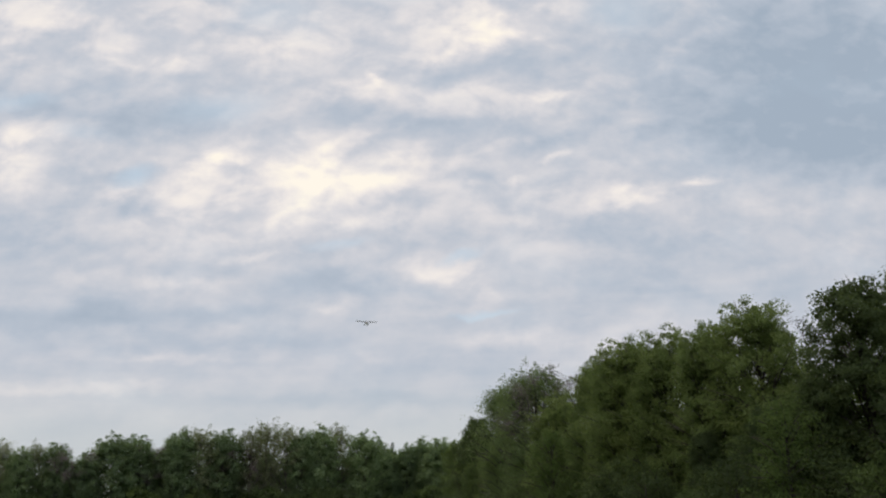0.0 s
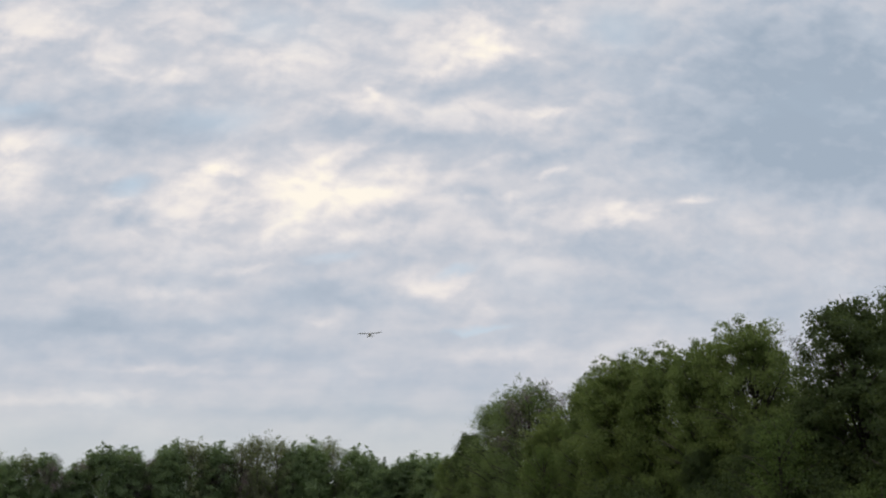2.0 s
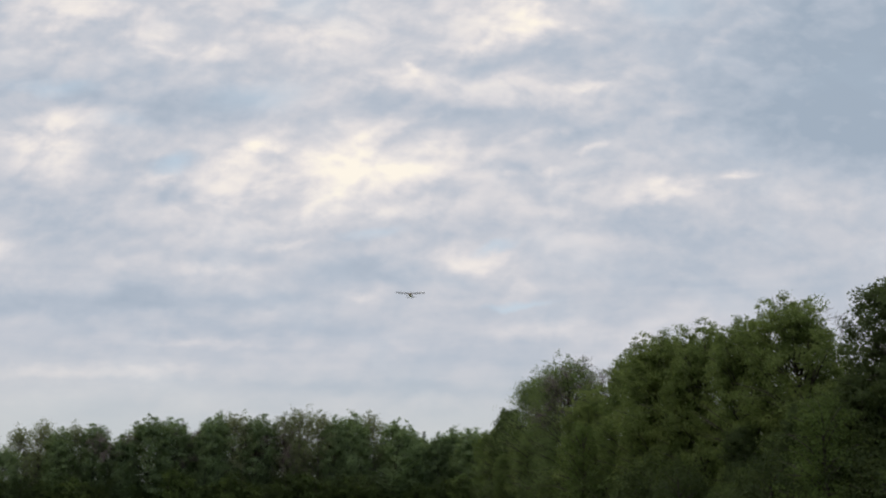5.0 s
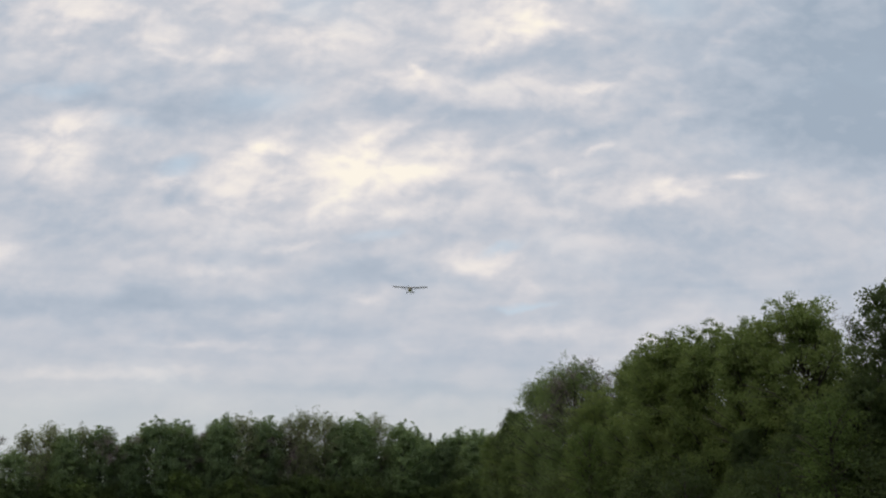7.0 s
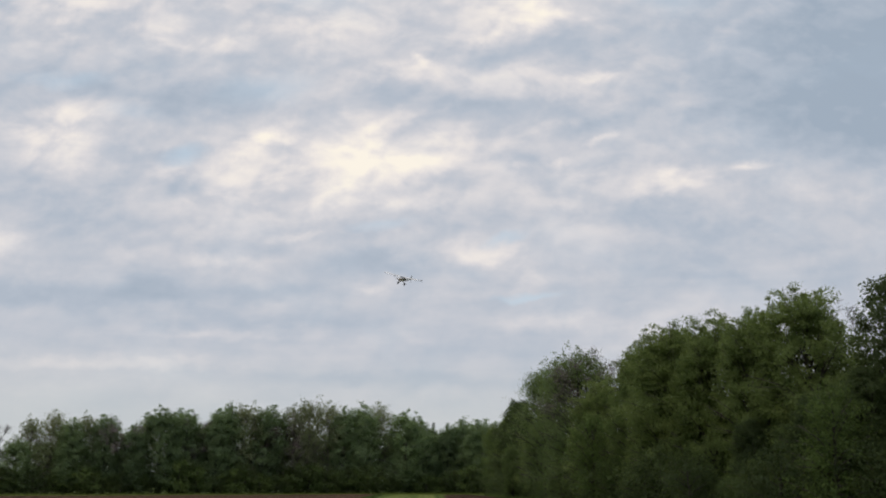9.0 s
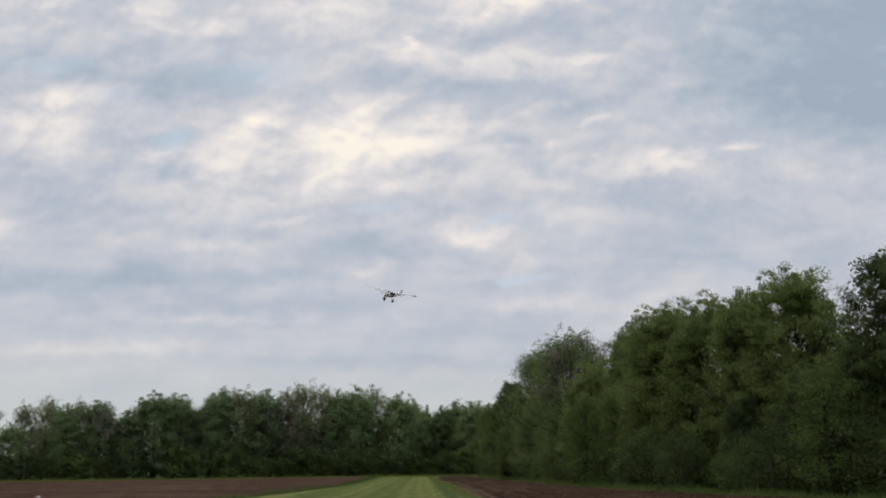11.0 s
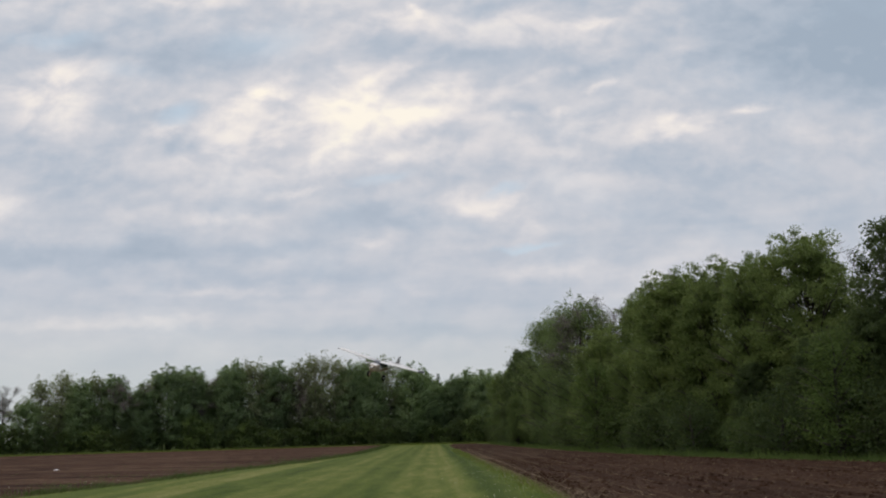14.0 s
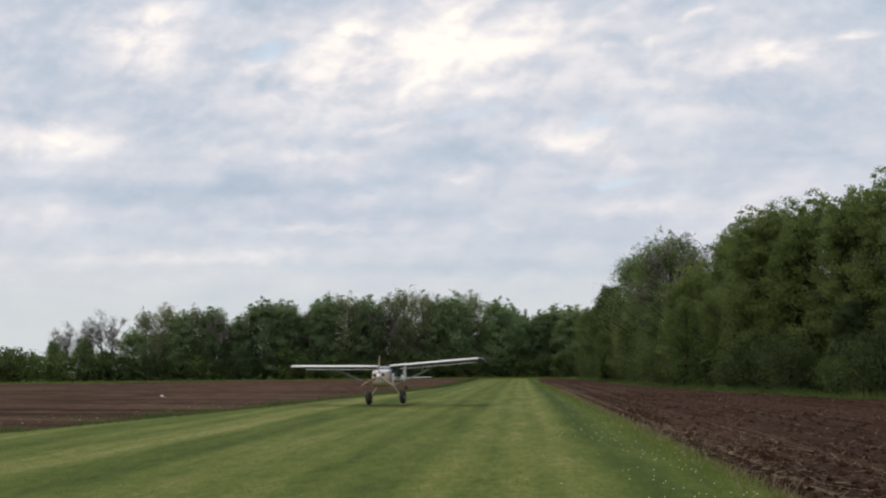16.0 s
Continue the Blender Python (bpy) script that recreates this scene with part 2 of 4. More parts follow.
M_WHITE = paint_material("white_paint", (0.84, 0.83, 0.83), 0.4, 0.14)
M_CREAM = paint_material("cream_paint", (0.50, 0.41, 0.32), 0.35, 0.2)
M_NOSE = paint_material("nose_paint", (0.58, 0.50, 0.42), 0.4, 0.2)
M_RED = paint_material("red_trim", (0.35, 0.06, 0.04), 0.35, 0.15)
M_BLACK = paint_material("black_paint", (0.03, 0.03, 0.033), 0.4, 0.15)
M_GREY = paint_material("grey_fabric", (0.50, 0.50, 0.50), 0.5, 0.15)
# dark tone holds the shade below the wing
M_UNDER = paint_material("underside_fabric", (0.11, 0.105, 0.115), 0.7, 0.12)
M_STRUT = paint_material("strut_paint", (0.30, 0.29, 0.29), 0.5, 0.15)
M_RUBBER = paint_material("tyre_rubber", (0.020, 0.019, 0.018), 0.85, 0.07)
M_ALU = paint_material("aluminium", (0.6, 0.6, 0.6), 0.3, 0.15, 0.9)
M_WOOD = paint_material("propeller_wood", (0.34, 0.24, 0.16), 0.35, 0.15)


def glass_material():
    m, n = material("tinted_window")
    finish(n, n.add("ShaderNodeBsdfPrincipled", 0, Base_Color=(0.10, 0.11, 0.13, 1), Roughness=0.15, IOR=1.5))
    return m


M_GLASS = glass_material()


def grass_material():
    m, n = material("mown_grass")
    pos = n.add("ShaderNodeTexCoord", 3)
    sep = n.tree.nodes.new("ShaderNodeSeparateXYZ")
    n.tree.links.new(pos, sep.inputs[0])
    # mower passes along the strip, with narrow wheel lines and a worn straw-coloured track
    wob = n.noise(n.vec("MULTIPLY", pos, (0.3, 0.04, 1)), 1.0, 2.0, 0.5)
    xs = n.math("ADD", sep.outputs[0], n.math("MULTIPLY", wob, 0.8))
    wave = n.math("SINE", n.math("MULTIPLY", xs, 2 * math.pi / 1.15))
    wave2 = n.math("SINE", n.math("ADD", n.math("MULTIPLY", xs, 2 * math.pi / 4.4), 1.3))
    s = n.math("ADD", n.math("MULTIPLY", wave, 0.085), n.math("MULTIPLY", wave2, 0.095))
    for at, wide, much in ((-8.6, 1.0, 0.22), (0.65, 0.5, 0.20), (-6.9, 0.9, -0.12), (1.9, 1.0, -0.24), (-1.0, 0.5, 0.08)):
        gap = n.math("ABSOLUTE", n.math("SUBTRACT", xs, at + 0.4))
        s = n.math("ADD", s, n.range(gap, 0.0, wide, much, 0.0))
    drawn = n.vec("MULTIPLY", pos, (1.0, 0.22, 1.0))
    mid = n.noise(drawn, 0.8, 5.0, 0.60)
    fine = n.noise(pos, 14.0, 6.0, 0.7)
    streak = n.noise(n.vec("MULTIPLY", pos, (3.0, 0.30, 1)), 1.0, 4.0, 0.6)
    f = n.math("ADD", s, n.math("ADD", n.math("SUBTRACT", n.math("MULTIPLY", mid, 0.95), 0.20), n.math("MULTIPLY", streak, 0.40)))
    f = n.math("ADD", f, n.math("MULTIPLY", n.math("SUBTRACT", fine, 0.5), 0.34))
    f = n.math("ADD", f, n.math("MULTIPLY", n.math("SUBTRACT", n.noise(n.vec("MULTIPLY", pos, (1.0, 0.4, 1.0)), 3.2, 5.0, 0.65), 0.5), 0.75))
    f = n.math("ADD", f, n.math("MULTIPLY", n.math("SUBTRACT", n.noise(n.vec("MULTIPLY", pos, (1.0, 0.5, 1.0)), 8.0, 3.0, 0.6), 0.5), 0.70))
    col = n.ramp(f, [(0.10, (0.046, 0.072, 0.012)), (0.42, (0.091, 0.120, 0.023)), (0.65, (0.142, 0.160, 0.040)), (0.95, (0.230, 0.220, 0.080))])
    finish(n, n.add("ShaderNodeBsdfPrincipled", 0, Base_Color=col, Roughness=0.85, Normal=bumped(n, fine, 0.5, 0.03), Specular_IOR_Level=0.08))
    return m


def soil_material(name, across, down, light, rows=0.50):
    m, n = material(name)
    pos = n.add("ShaderNodeTexCoord", 3)
    clod = n.noise(pos, 5.0, 7.0, 0.7)
    row = n.noise(n.vec("MULTIPLY", pos, (across, down, 1)), 1.0, 4.0, 0.6)
    wide = n.noise(n.vec("MULTIPLY", pos, (0.10, 0.02, 1)), 1.0, 3.0, 0.5)
    f = n.math("ADD", n.math("MULTIPLY", clod, 0.5), n.math("ADD", n.math("SUBTRACT", n.math("MULTIPLY", row, rows), 0.5 * rows - 0.18), n.math("MULTIPLY", wide, 0.25)))
    col = n.ramp(f, [(0.34, (0.023 * light, 0.0115 * light, 0.007 * light)), (0.55, (0.060 * light, 0.031 * light, 0.019 * light)), (0.76, (0.125 * light, 0.078 * light, 0.050 * light))])
    chaff = n.range(n.noise(pos, 21.0, 2.0, 0.5, 1.0), 0.66, 0.72, 0.0, 0.7)
    col = n.mix(n.math("MULTIPLY", chaff, n.range(row, 0.42, 0.62, 0.1, 1.0)), col, (0.30, 0.22, 0.13, 1))
    finish(n, n.add("ShaderNodeBsdfPrincipled", 0, Base_Color=col, Roughness=0.95, Normal=bumped(n, clod, 1.0, 0.12), Specular_IOR_Level=0.08))
    return m


def meadow_material():
    m, n = material("rough_meadow")
    pos = n.add("ShaderNodeTexCoord", 3)
    a = n.noise(pos, 0.15, 5.0, 0.6)
    b = n.noise(pos, 6.0, 5.0, 0.65)
    f = n.math("ADD", n.math("MULTIPLY", a, 0.6), n.math("MULTIPLY", b, 0.4))
    col = n.ramp(f, [(0.3, (0.045, 0.070, 0.018)), (0.7, (0.115, 0.145, 0.045))])
    finish(n, n.add("ShaderNodeBsdfPrincipled", 0, Base_Color=col, Roughness=0.9, Normal=bumped(n, b, 0.7, 0.1), Specular_IOR_Level=0.08))
    return m


def straw_material():
    m, n = material("straw")
    geo = n.tree.nodes.new("ShaderNodeNewGeometry")
    col = n.ramp(geo.outputs["Random Per Island"], [(0.0, (0.10, 0.065, 0.035)), (0.6, (0.24, 0.17, 0.10)), (1.0, (0.42, 0.34, 0.22))])
    finish(n, n.add("ShaderNodeBsdfPrincipled", 0, Base_Color=col, Roughness=0.8))
    return m


M_GRASS, M_SOIL, M_MEADOW, M_STRAW = grass_material(), soil_material("ploughed_soil", 2.2, 0.06, 0.80), meadow_material(), straw_material()
M_SOIL_PALE = soil_material("drying_ploughed_soil", 0.035, 0.55, 1.08, 1.0)


# ---- mesh helpers ----
def mesh_of(name, verts, faces, mat, smooth=False):
    me = bpy.data.meshes.new(name)
    me.from_pydata([tuple(v) for v in verts], [], [tuple(f) for f in faces])
    me.materials.append(mat)
    if smooth:
        me.polygons.foreach_set("use_smooth", [True] * len(me.polygons))
    me.update()
    return me


def polys_mesh(name, corners, mat):
    """Loose faces: corners is (count, sides, 3)."""
    count, sides = corners.shape[:2]
    me = bpy.data.meshes.new(name)
    me.vertices.add(count * sides)
    me.vertices.foreach_set("co", corners.astype(np.float32).ravel())
    me.loops.add(count * sides)
    me.loops.foreach_set("vertex_index", np.arange(count * sides, dtype=np.int32))
    me.polygons.add(count)
    me.polygons.foreach_set("loop_start", np.arange(0, count * sides, sides, dtype=np.int32))
    me.polygons.foreach_set("loop_total", np.full(count, sides, dtype=np.int32))
    me.materials.append(mat)
    me.update(calc_edges=True)
    return me


def part(name, me, parent, label=""):
    ob = new(name, me)
    ob.parent = parent
    return tagged(ob, label)


def tubes(name, lines, mat, sides=6):
    """Tapered round limbs: lines of [(point, radius), ...]."""
    verts, faces = [], []
    for line in lines:
        base = len(verts)
        for i, (p, r) in enumerate(line):
            p = Vector(p)
            q = Vector(line[min(i + 1, len(line) - 1)][0]) - Vector(line[max(i - 1, 0)][0])
            q = q.normalized() if q.length > 1e-6 else Vector((0, 0, 1))
            s = q.orthogonal().normalized()
            t = q.cross(s)
            for k in range(sides):
                c = 2 * math.pi * k / sides
                verts.append(p + r * (math.cos(c) * s + math.sin(c) * t))
        for i in range(len(line) - 1):
            for k in range(sides):
                a0, b0 = base + i * sides + k, base + i * sides + (k + 1) % sides
                faces.append((a0, b0, b0 + sides, a0 + sides))
        faces.append(tuple(range(base + sides - 1, base - 1, -1)))
        top = base + (len(line) - 1) * sides
        faces.append(tuple(range(top, top + sides)))
    return mesh_of(name, verts, faces, mat, True)


def loft(name, rings, mat, smooth=True):
    """A closed skin through rings of equal count, capped."""
    n = len(rings[0])
    verts = [v for r in rings for v in r]
    faces = [(i * n + k, i * n + (k + 1) % n, (i + 1) * n + (k + 1) % n, (i + 1) * n + k) for i in range(len(rings) - 1) for k in range(n)]
    faces.append(tuple(range(n - 1, -1, -1)))
    faces.append(tuple(range((len(rings) - 1) * n, len(rings) * n)))
    me = mesh_of(name, verts, faces, mat, smooth)
    bm = bmesh.new()
    bm.from_mesh(me)
    bmesh.ops.recalc_face_normals(bm, faces=bm.faces)
    bm.to_mesh(me)
    bm.free()
    if smooth:
        me.polygons.foreach_set("use_smooth", [len(p.vertices) < 6 for p in me.polygons])
    return me


# ---- ground ----
def sheet(name, xs_ys, z, mat, label, category):
    me = mesh_of(name, [(x, y, z) for x, y in xs_ys], [tuple(range(len(xs_ys)))], mat)
    return tagged(new(name, me), label, category, kind="structure")


sheet("ground", [(-2400, -2400), (2400, -2400), (2400, 2400), (-2400, 2400)], 0.0, M_MEADOW,
      "rough green meadow ground round the airstrip", "ground")
sheet("airstrip", [(-16.5, -40), (3.2, -40), (3.2, 30), (3.0, 60), (2.6, 100), (2.6, 150), (4, 176), (-8.5, 178), (-7.6, 128), (-7.3, 90), (-8.9, 62),
                   (-10.9, 47), (-11.8, 36), (-12.9, 29), (-13.9, 22)], 0.012, M_GRASS, "mown green grass airstrip with pale mower stripes", "grass runway")


def value_noise(nx, ny, cell, rng):
    gx, gy = nx // cell + 2, ny // cell + 2
    g = rng.random((gx, gy))
    x, y = np.arange(nx) / cell, np.arange(ny) / cell
    i, j = x.astype(int), y.astype(int)
    fx, fy = (x - i)[:, None], (y - j)[None, :]
    fx, fy = fx * fx * (3 - 2 * fx), fy * fy * (3 - 2 * fy)
    return (g[i][:, j] * (1 - fx) * (1 - fy) + g[i + 1][:, j] * fx * (1 - fy) + g[i][:, j + 1] * (1 - fx) * fy + g[i + 1][:, j + 1] * fx * fy)


def soil_grid(name, left, right, y0, y1, nx, ny, rough, label, seed, mat):
    """A ploughed field between two edges, each a function of y, with clods and shallow furrows."""
    rng = np.random.default_rng(seed)
    ys = y0 + (y1 - y0) * (np.arange(ny) / (ny - 1)) ** 1.6
    u = (np.arange(nx) / (nx - 1)) ** 1.25
    lo, hi = np.array([left(y) for y in ys]), np.array([right(y) for y in ys])
    x = lo[None, :] + u[:, None] * (hi - lo)[None, :]
    h = 0.5 * value_noise(nx, ny, 2, rng) + 0.6 * value_noise(nx, ny, 5, rng) + 0.5 * rng.random((nx, ny)) + 0.8 * value_noise(nx, ny, 17, rng) - 1.0
    h = h + 0.35 * np.sin(x * 2 * math.pi / 0.76)
    edge = np.clip(np.minimum(u, 1 - u) * 14, 0, 1)[:, None]
    z = np.maximum(0.05 + rough * h, 0.008) * edge + 0.002
    verts = np.stack([x, np.broadcast_to(ys, x.shape), z], -1).reshape(-1, 3)
    i, j = np.meshgrid(np.arange(nx - 1), np.arange(ny - 1), indexing="ij")
    a0 = (i * ny + j).ravel()
    faces = np.stack([a0, a0 + ny, a0 + ny + 1, a0 + 1], -1)
    me = mesh_of(name, verts.tolist(), faces.tolist(), mat, True)
    return tagged(new(name, me), label, "ploughed field", kind="structure")


def along(pts):
    px, py = [p[0] for p in pts], [p[1] for p in pts]
    return lambda y: float(np.interp(y, py, px))


RIGHT_IN = along([(3.2, -40), (3.2, 30), (3.0, 60), (2.6, 100), (2.6, 150), (3.5, 170)])
RIGHT_OUT = along([(34, -40), (28, 20), (20.5, 39), (17, 48), (15.2, 56), (13.8, 68), (12.2, 84), (10.6, 128), (10, 150), (8, 170)])
LEFT_IN = along([(-16.5, -40), (-13.9, 22), (-12.9, 29), (-11.8, 36), (-10.9, 47), (-8.9, 62), (-7.3, 90), (-7.6, 128), (-8.5, 172)])
LEFT_OUT = along([(-150, -40), (-104, 92), (-77, 121), (-56, 137), (-36, 150), (-14, 168), (-12, 172)])
soil_grid("field_right", RIGHT_IN, RIGHT_OUT, 4, 170, 190, 560, 0.050, "dark brown ploughed field littered with maize straw", 5, M_SOIL)
soil_grid("field_left", LEFT_IN, LEFT_OUT, -10, 171.5, 140, 220, 0.06, "reddish brown ploughed field beside the airstrip", 6, M_SOIL_PALE)


# ---- trees ----
def crown_clumps(rng, height, radius, low, count, twigs=3, shell=2.2, lean=0.0, shoots=0):
    """Centres of leaf clumps round limbs, and the limbs themselves."""
    trunk_top = height * 0.88
    bend = rng.normal(0, 0.03 * height, 2)

    def stem(s):
        return np.array([bend[0] * s * s + lean * s, bend[1] * s * s, trunk_top * s])

    r0 = 0.018 * height + 0.05
    lines = [[(stem(s), r0 * (1.0 - 0.86 * s) * (1.25 if s == 0 else 1)) for s in (0, 0.12, 0.3, 0.5, 0.7, 0.86, 1.0)]]
    clumps = []
    for i in range(count):
        s = low + (1 - low) * (i + rng.random()) / count
        az = i * 2.4 + rng.normal(0, 0.4)
        wide = radius * (0.45 + 0.75 * math.sin(math.pi * min(1.0, 0.18 + 0.80 * (s - low) / (1 - low))) ** 0.8) * rng.uniform(0.65, 1.12)
        s = min(s, 0.93) if shoots else s
        wide *= 1.0 if s < 0.8 else max(0.25, 1.0 - (s - 0.8) * 3.0)
        start = stem(max(0.08, s - 0.16))
        end = np.array([start[0] + wide * math.cos(az), start[1] + wide * math.sin(az), height * s + rng.normal(0, 0.02 * height)])
        mid = (start + end) / 2 + np.array([0, 0, 0.04 * height]) + rng.normal(0, 0.15, 3)
        rl = r0 * 0.34 * (1.1 - s)
        lines.append([(start, rl + 0.015), (mid, rl * 0.7 + 0.01), (end, 0.012)])
        for k in range(3):
            f = rng.uniform(0.35, 1.0)
            c = (mid + (end - mid) * (2 * f - 1) if f > 0.5 else start + (mid - start) * 2 * f) + rng.normal(0, 0.08 * radius + 0.1, 3)
            if k < 2:
                clumps.append((c, rng.uniform(0.55, 0.95) * (1.1 - 0.4 * s)))
            if k < twigs:
                lines.append([(mid, rl * 0.5 + 0.008), ((mid + c) / 2 + rng.normal(0, 0.12, 3), rl * 0.3 + 0.006), (c, 0.006)])
    # shoots that rise out of the crown's top
    for i in range(shoots):
        az, q = i * 2.39996 + rng.normal(0, 0.3), math.sqrt((i + 0.5) / shoots)
        top = height * (1.0 - 0.20 * q * q) * rng.uniform(0.94, 1.01)
        foot = stem(0.80) + np.array([0.45 * q * radius * math.cos(az), 0.45 * q * radius * math.sin(az), -0.10 * height * q])
        tip = np.array([stem(1.0)[0] + 0.80 * q * radius * math.cos(az), stem(1.0)[1] + 0.80 * q * radius * math.sin(az), top])
        lines.append([(foot, 0.035), ((foot + tip) / 2 + rng.normal(0, 0.1, 3), 0.022), (tip, 0.006)])
        for f in (0.42, 0.66, 0.86, 1.0):
            clumps.append((foot + (tip - foot) * f + rng.normal(0, 0.22, 3), (0.55 - 0.28 * f) * rng.uniform(0.6, 1.4)))
    # lobes over the outside of the crown
    ph = rng.uniform(0, 6.28, 6)
    for i in range(int(count * shell)):
        s = low + ((0.88 if shoots else 0.97) - low) * ((i + rng.random()) / int(count * shell)) ** 0.85
        az = i * 2.39996 + rng.normal(0, 0.25)
        mid_s = 0.52
        prof = math.sqrt(max(0.0, 1 - ((s - mid_s) / ((0.93 if shoots else 0.99) - mid_s)) ** 2)) if s > mid_s else 0.72 + 0.28 * (s - low) / (mid_s - low)
        lobe = 0.86 + 0.14 * math.sin(3 * az + ph[0] + 5 * s) + 0.14 * math.sin(2 * az + ph[1] - 9 * s) + 0.10 * math.sin(5 * az + ph[2] + 14 * s)
        rr = radius * prof * lobe * rng.uniform(0.72, 1.0)
        ax = stem(min(1.0, s))
        clumps.append((np.array([ax[0] + rr * math.cos(az), ax[1] + rr * math.sin(az), height * s * rng.uniform(0.97, 1.0)]), rng.uniform(0.5, 0.9) * (1.1 - 0.5 * s)))
    return lines, clumps


def leaves(name, rng, clumps, per, size, spread, mat, flat=0.75, slim=0.6):
    c = np.repeat(np.array([p for p, _ in clumps]), per, 0)
    r = np.repeat(np.array([q for _, q in clumps]), per)[:, None] * spread
    thick = rng.random(len(c)) < (r[:, 0] / (0.5 * spread)) ** 1.3
    c, r = c[thick], r[thick]
    n = len(c)
    d = rng.normal(0, 1, (n, 3))
    d /= np.linalg.norm(d, axis=1)[:, None]
    # each clump is a ragged spray, drawn out away from the trunk and a little upwards
    way = c * np.array([1, 1, 0]) / (np.linalg.norm(c[:, :2], axis=1)[:, None] + 0.3)
    turn = np.repeat(rng.normal(0, 0.55, (len(clumps), 3)), per, 0)[thick]
    way = way + turn + np.array([0, 0, 0.30])
    way /= np.linalg.norm(way, axis=1)[:, None]
    cloud = rng.normal(0, 0.50, (n, 3)).clip(-0.95, 0.95) * np.array([1, 1, flat])
    pos = c + r * (cloud * 0.80 + way * rng.normal(0, 0.62, (n, 1)).clip(-1.1, 1.1))
    pos[:, 2] = np.maximum(pos[:, 2], 0.05)
    out = pos * np.array([1, 1, 0]) / (np.linalg.norm(pos[:, :2], axis=1)[:, None] + 0.3)
    nor = 0.7 * d + 0.6 * out + rng.normal(0, 0.33, (n, 3)) + np.array([0, 0, 0.55])
    nor /= np.linalg.norm(nor, axis=1)[:, None]
    a = np.cross(nor, rng.normal(0, 1, (n, 3)))
    a /= np.linalg.norm(a, axis=1)[:, None] + 1e-9
    b = np.cross(nor, a)
    s = size * rng.uniform(0.6, 1.35, (n, 1))
    quad = np.stack([pos - a * s, pos + b * s * slim - a * s * 0.1, pos + a * s, pos - b * s * slim - a * s * 0.1], 1)
    return polys_mesh(name, quad, mat)


def broadleaf(name, seed, height, radius, low, limbs, per, size, spread, mat, bark, label, category="tree", twigs=3, slim=0.6, shell=2.2, shoots=0):
    rng = np.random.default_rng(seed)
    root = tagged(new(name), label, category)
    root.empty_display_size = 0.5
    lines, clumps = crown_clumps(rng, height, radius, low, limbs, twigs, shell, 0.0, shoots)
    part("trunk", tubes("trunk", lines, bark, 4), root)
    part("crown", leaves("crown", rng, clumps, per, size, spread, mat, 0.75, slim), root)
    root["tall"] = height * (0.98 if shoots else 1.0)
    return root


def conifer(name, seed, height, radius, label, mat, per=26):
    rng = np.random.default_rng(seed)
    root = tagged(new(name), label, "tree")
    lines, clumps = [[((0, 0, 0), 0.16), ((0, 0, height * 0.5), 0.09), ((0, 0, height), 0.015)]], []
    tiers = int(height * 2.2)
    for i in range(tiers):
        s = 0.12 + 0.88 * i / tiers
        for k in range(6):
            az = rng.uniform(0, 2 * math.pi)
            w = radius * (1.02 - s) * rng.uniform(0.7, 1.15)
            end = np.array([w * math.cos(az), w * math.sin(az), height * s - 0.12 * w])
            lines.append([((0, 0, height * s), 0.03), (end, 0.008)])
            for f in (0.35, 0.65, 0.95):
                clumps.append((np.array([end[0] * f, end[1] * f, height * s - 0.12 * w * f]), 0.08 + 0.48 * (1 - s)))
    part("trunk", tubes("trunk", lines, M_BARK, 5), root)
    part("crown", leaves("crown", rng, clumps, per, 0.13, 1.0, mat, 0.5), root)
    root["tall"] = height
    return root


def bare_tree(name, seed, height, label):
    """A vase of rising limbs that fork four times into fine twigs."""
    rng = np.random.default_rng(seed)
    root = tagged(new(name), label, "tree")
    lines, tips = [[((0, 0, 0), 0.22), ((0.05, 0, height * 0.12), 0.19), ((0, 0.05, height * 0.24), 0.17)]], []

    def fork(p, way, length, r, depth):
        mid = p + way * length * 0.5 + rng.normal(0, 0.05 * length, 3)
        end = p + way * length + np.array([0, 0, 0.05 * length])
        lines.append([(p, r), (mid, r * 0.8), (end, r * 0.62)])
        if depth == 0:
            tips.append((end, 0.42))
            return
        for k in range(3):
            w = way + rng.normal(0, 0.34, 3) + np.array([0, 0, 0.16])
            fork(end if k else mid, w / np.linalg.norm(w), length * rng.uniform(0.55, 0.8), r * 0.60, depth - 1)

    for k in range(7):
        az, tilt = k * 2.4, rng.uniform(0.15, 0.75)
        way = np.array([math.cos(az) * math.sin(tilt), math.sin(az) * math.sin(tilt), math.cos(tilt)])
        fork(np.array([0, 0.03, height * rng.uniform(0.14, 0.25)]), way, height * rng.uniform(0.22, 0.30), 0.085, 3)
    part("trunk", tubes("trunk", lines, M_BARK, 4), root)
    part("crown", leaves("crown", rng, tips, 46, 0.28, 1.3, M_TWIG, 1.0, 0.06), root, "thin crown of bare twigs")
    top = max(p[2] for p, _ in tips)
    root["tall"] = float(top)
    return root


def stand(kind, x, y, height, turn, used, widen=1.0, group="", label=""):
    """Puts a tree of a kind: the model itself the first time, copies after that."""
    s = height / kind["tall"]
    m = pose(x, y, 0, 0, 0, turn)
    if kind.name in used:
        ob = copy_thing(kind, m)
    else:
        used.add(kind.name)
        ob = kind
        ob.matrix_basis = m
    ob.scale = (s * widen, s * widen, s)
    return tagged(ob, label, group=group)


